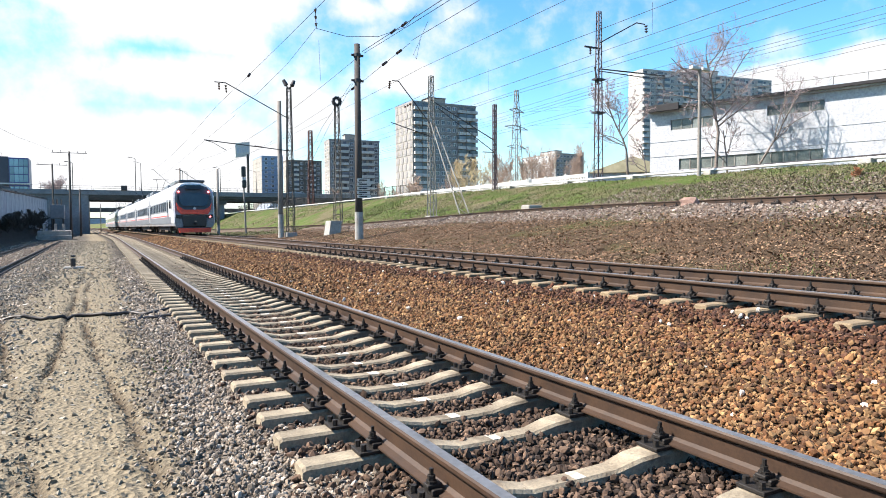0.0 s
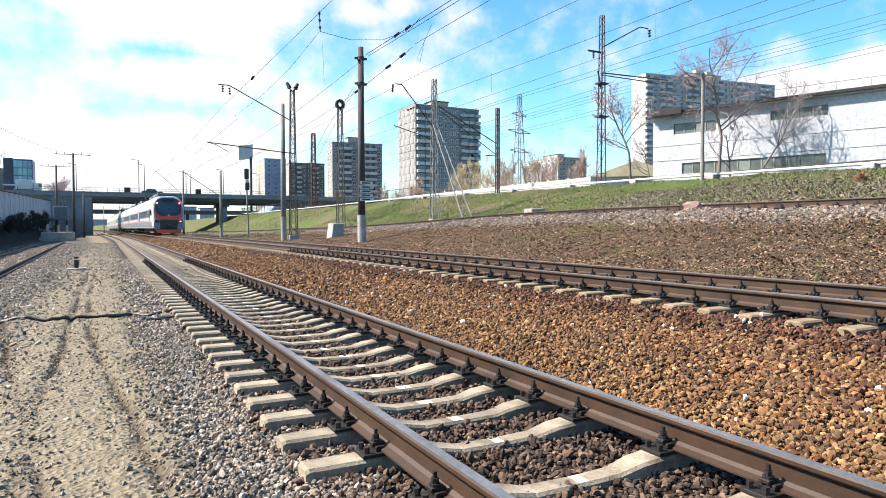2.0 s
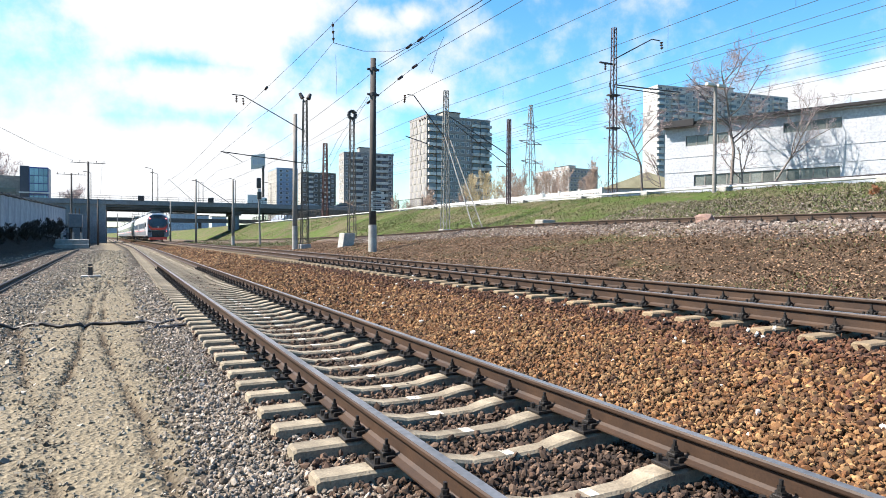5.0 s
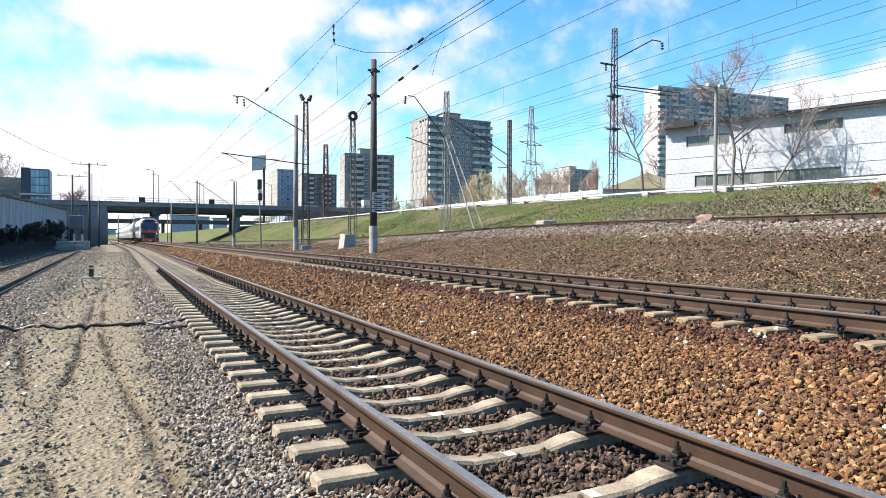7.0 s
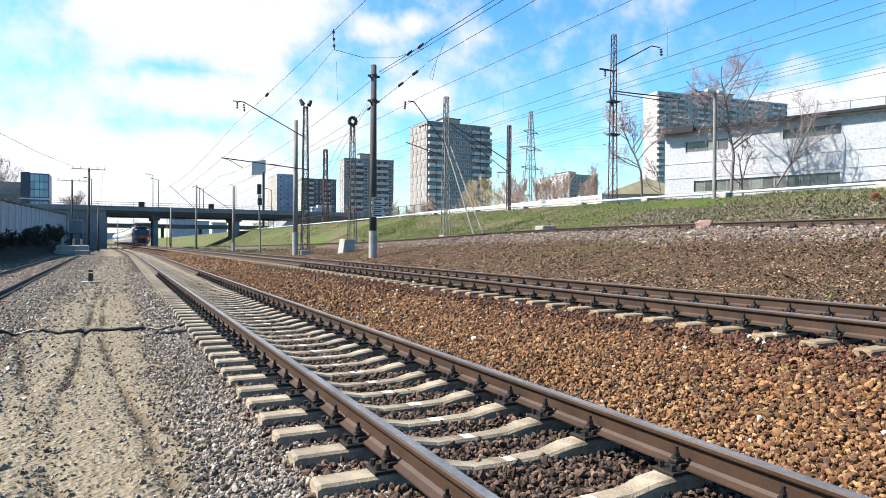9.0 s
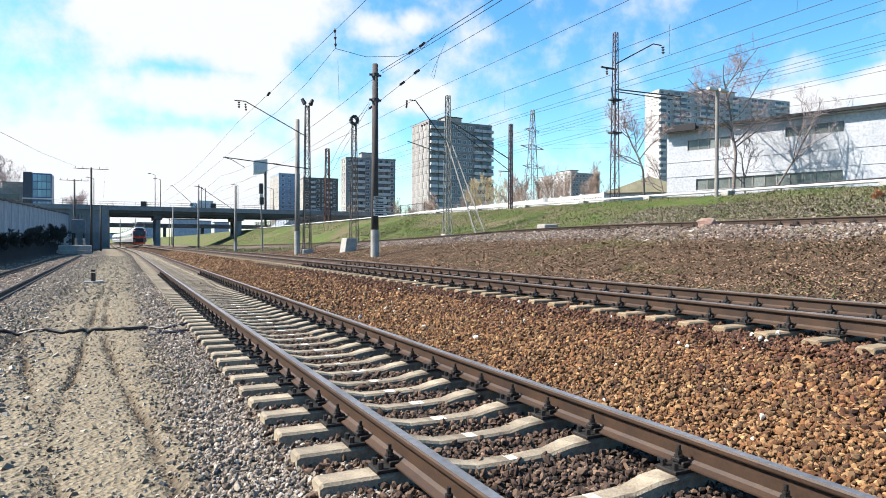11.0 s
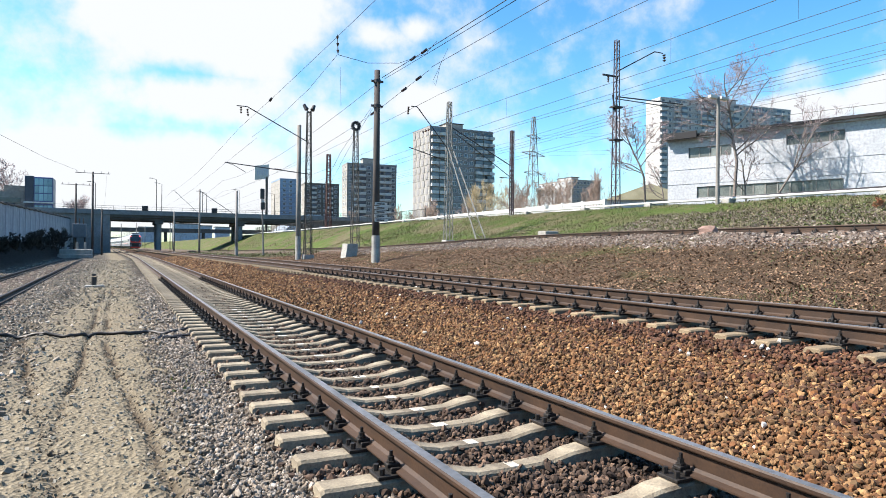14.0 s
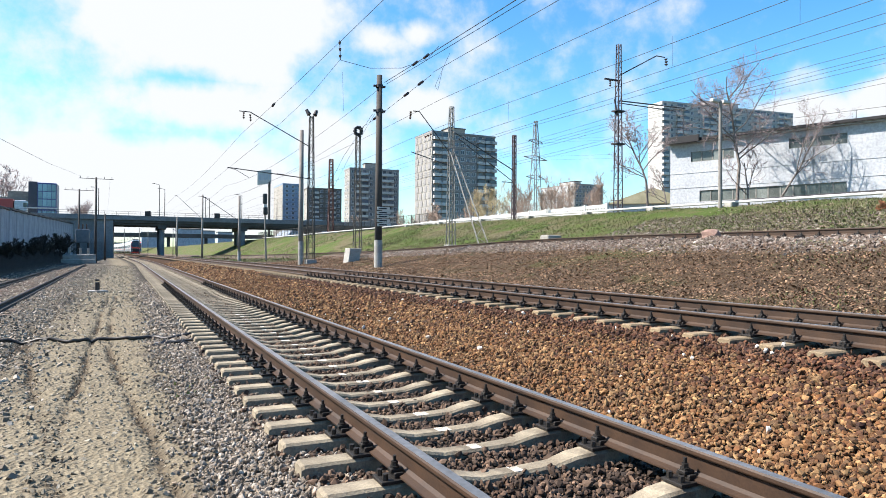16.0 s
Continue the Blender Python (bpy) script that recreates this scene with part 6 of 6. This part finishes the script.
        part("bumper", face_patch([(-1.35, 0.58), (1.35, 0.58), (1.22, 0.20), (-1.22, 0.20)], rake, 0.20), TRAIN_RED, c, "red obstacle deflector")
        part("bumper_top", boxes((-1.45, -0.14, 0.56, 1.45, 0.2, 0.64), bevel=0.02), TRAIN_DARK, c)
        for s in (-1, 1):
            h = part("headlight", face_patch([(s * 1.04, 1.66), (s * 1.47, 1.74), (s * 1.47, 1.42), (s * 1.04, 1.36)][::s], rake, 0.08), BLACK, c, "black lamp cluster")
            part("tail_light", bars(((s * 1.25, -0.13, 1.53), (s * 1.25, -0.08, 1.53), 0.075), sides=10), TAIL_LAMP if s > 0 else BLACK, h, "lit red tail lamp" if s > 0 else "")
            part("upper_tail_light", bars(((s * 1.2, rake(0, 3.55) - 0.16, 3.66), (s * 1.2, rake(0, 3.55) - 0.05, 3.66), 0.085), sides=10), TAIL_LAMP, m, "lit red upper tail lamp")
            part("mirror", boxes((s * 1.76, 0.85, 2.25, s * 1.90, 1.05, 2.85), bevel=0.03), BLACK, c, "black wing mirror")
            part("cab_window", boxes((s * (W2 + 0.003) - 0.01, 1.25, 2.25, s * (W2 + 0.003) + 0.012, 1.95, 3.0)), TRAIN_GLASS, c)
    return c


def pantograph(c, y):
    part("pantograph", bars(((-0.6, y, TOP + 0.2), (-0.3, y + 1.3, TOP + 0.9), 0.03), ((0.6, y, TOP + 0.2), (0.3, y + 1.3, TOP + 0.9), 0.03), ((-0.3, y + 1.3, TOP + 0.9), (-0.5, y + 0.2, TOP + 1.7), 0.025),
                              ((0.3, y + 1.3, TOP + 0.9), (0.5, y + 0.2, TOP + 1.7), 0.025), ((-0.9, y + 0.2, TOP + 1.72), (0.9, y + 0.2, TOP + 1.72), 0.03)), DARK_STEEL, c, "raised pantograph")


TRAIN = [carriage(True, "tail carriage of a white electric train, dark mask and red band")]
mid = carriage(False, "white and grey electric train carriage with tinted windows")
pantograph(mid, 4.0)
TRAIN.append(mid)
for _ in range(7):
    TRAIN.append(copy_thing(mid, Matrix.Identity(4)))


# ---- the lorry on the overpass ----
def lorry():
    t = thing("lorry", Matrix.Identity(4), "lorry with a white cab and red trailer on the road", "lorry")
    red = surf("lorry_red", (0.42, 0.06, 0.05), (0.34, 0.05, 0.04), 0.5, 0.5, 0.02)
    part("trailer", boxes((-11.0, -1.2, 0.9, -2.4, 1.2, 3.3), bevel=0.06), red, t, "red box trailer")
    part("cab", boxes((-2.2, -1.2, 0.6, 0.0, 1.2, 3.1), bevel=0.25), TRAIN_WHITE, t, "white cab")
    part("windscreen", boxes((-0.6, -1.25, 1.7, 0.02, 1.25, 2.6), bevel=0.05), TRAIN_GLASS, t)
    for x in (-9.6, -8.3, -1.2):
        for s in (-1, 1):
            part("wheel", bars(((x, s * 1.2, 0.5), (x, s * 0.9, 0.5), 0.5), sides=14), BLACK, t)
    return t


def box_van(label, col, length=4.6, height=2.75):
    """A small delivery van: box body, cab, wheels; it drives towards +x."""
    t = thing("van", Matrix.Identity(4), label, "van", "vehicles on the overpass")
    part("box", boxes((-length, -1.0, 0.75, -1.55, 1.0, height), bevel=0.05), col, t)
    part("cab", boxes((-1.5, -0.95, 0.45, 0.0, 0.95, height - 0.55), bevel=0.22), col, t)
    part("windscreen", boxes((-0.55, -0.97, 1.35, 0.02, 0.97, height - 0.75), bevel=0.05), TRAIN_GLASS, t)
    part("chassis", boxes((-length, -0.85, 0.42, -1.4, 0.85, 0.75)), TRAIN_UNDER, t)
    for x in (-length + 0.9, -0.8):
        for s in (-1, 1):
            part("wheel", bars(((x, s * 0.95, 0.36), (x, s * 0.72, 0.36), 0.36), sides=14), BLACK, t)
    return t


def saloon(label):
    t = thing("car", Matrix.Identity(4), label, "car", "vehicles on the overpass")
    col = surf("car_dark_paint", (0.05, 0.055, 0.065), (0.04, 0.045, 0.05), 1.0, 0.25, 0.0)
    part("body", boxes((-4.4, -0.88, 0.32, 0.0, 0.88, 0.95), bevel=0.16), col, t)
    bm = boxes((-3.6, -0.76, 0.95, -1.2, 0.76, 1.48), bevel=0.1)
    for v in bm.verts:
        if v.co.z > 1.3:
            v.co.x = -2.4 + (v.co.x + 2.4) * 0.72
    part("cabin", bm, TRAIN_GLASS, t, "tinted cabin glass")
    for x in (-3.5, -0.9):
        for s in (-1, 1):
            part("wheel", bars(((x, s * 0.88, 0.32), (x, s * 0.68, 0.32), 0.32), sides=14), BLACK, t)
    return t


LORRY = lorry()
VAN = box_van("white box van driving across the overpass", TRAIN_WHITE)
GREY_VAN = box_van("pale grey box van driving back across the overpass", surf("van_grey", (0.42, 0.43, 0.45), (0.36, 0.37, 0.39), 1.0, 0.4, 0.0), 5.2, 2.7)
CAR = saloon("dark saloon car crossing the overpass")
build_stones()


def motions():
    y_start, speed, cars = 58.4, 11.2, 22.0
    for k, c in enumerate(TRAIN):
        rows = []
        for i in range(33):
            t = i * 0.5
            y = y_start + speed * t + cars * k
            x0, x1 = float(track_x(5.12, y + 3.4)), float(track_x(5.12, y + 18.2))
            h = math.degrees(math.atan2(x0 - x1, 14.8))
            xo = x0 + (x0 - x1) / 14.8 * 3.4
            rows.append((t, pose(xo, y, 0.665, 0, -0.4, h)))
        walk(c, rows)
    for v, x0, t0, speed, y, rz in ((VAN, 15.2, 4.0, 14.5, 158.6, 0), (CAR, 2.4, 1.5, 14.0, 158.6, 0), (GREY_VAN, -2.5, 12.0, -15.0, 165.5, 180)):
        rows = []
        for i in range(33):
            x = x0 + (i * 0.5 - t0) * speed
            rows.append((i * 0.5, pose(x, y, road_z(x), 0, 0, rz)))
        walk(v, rows)
    walk(LORRY, [(i * 0.5, pose(-26.0 + (i * 0.5 - 15.5) * 10.8, 158.5, 8.7)) for i in range(33)])


motions()
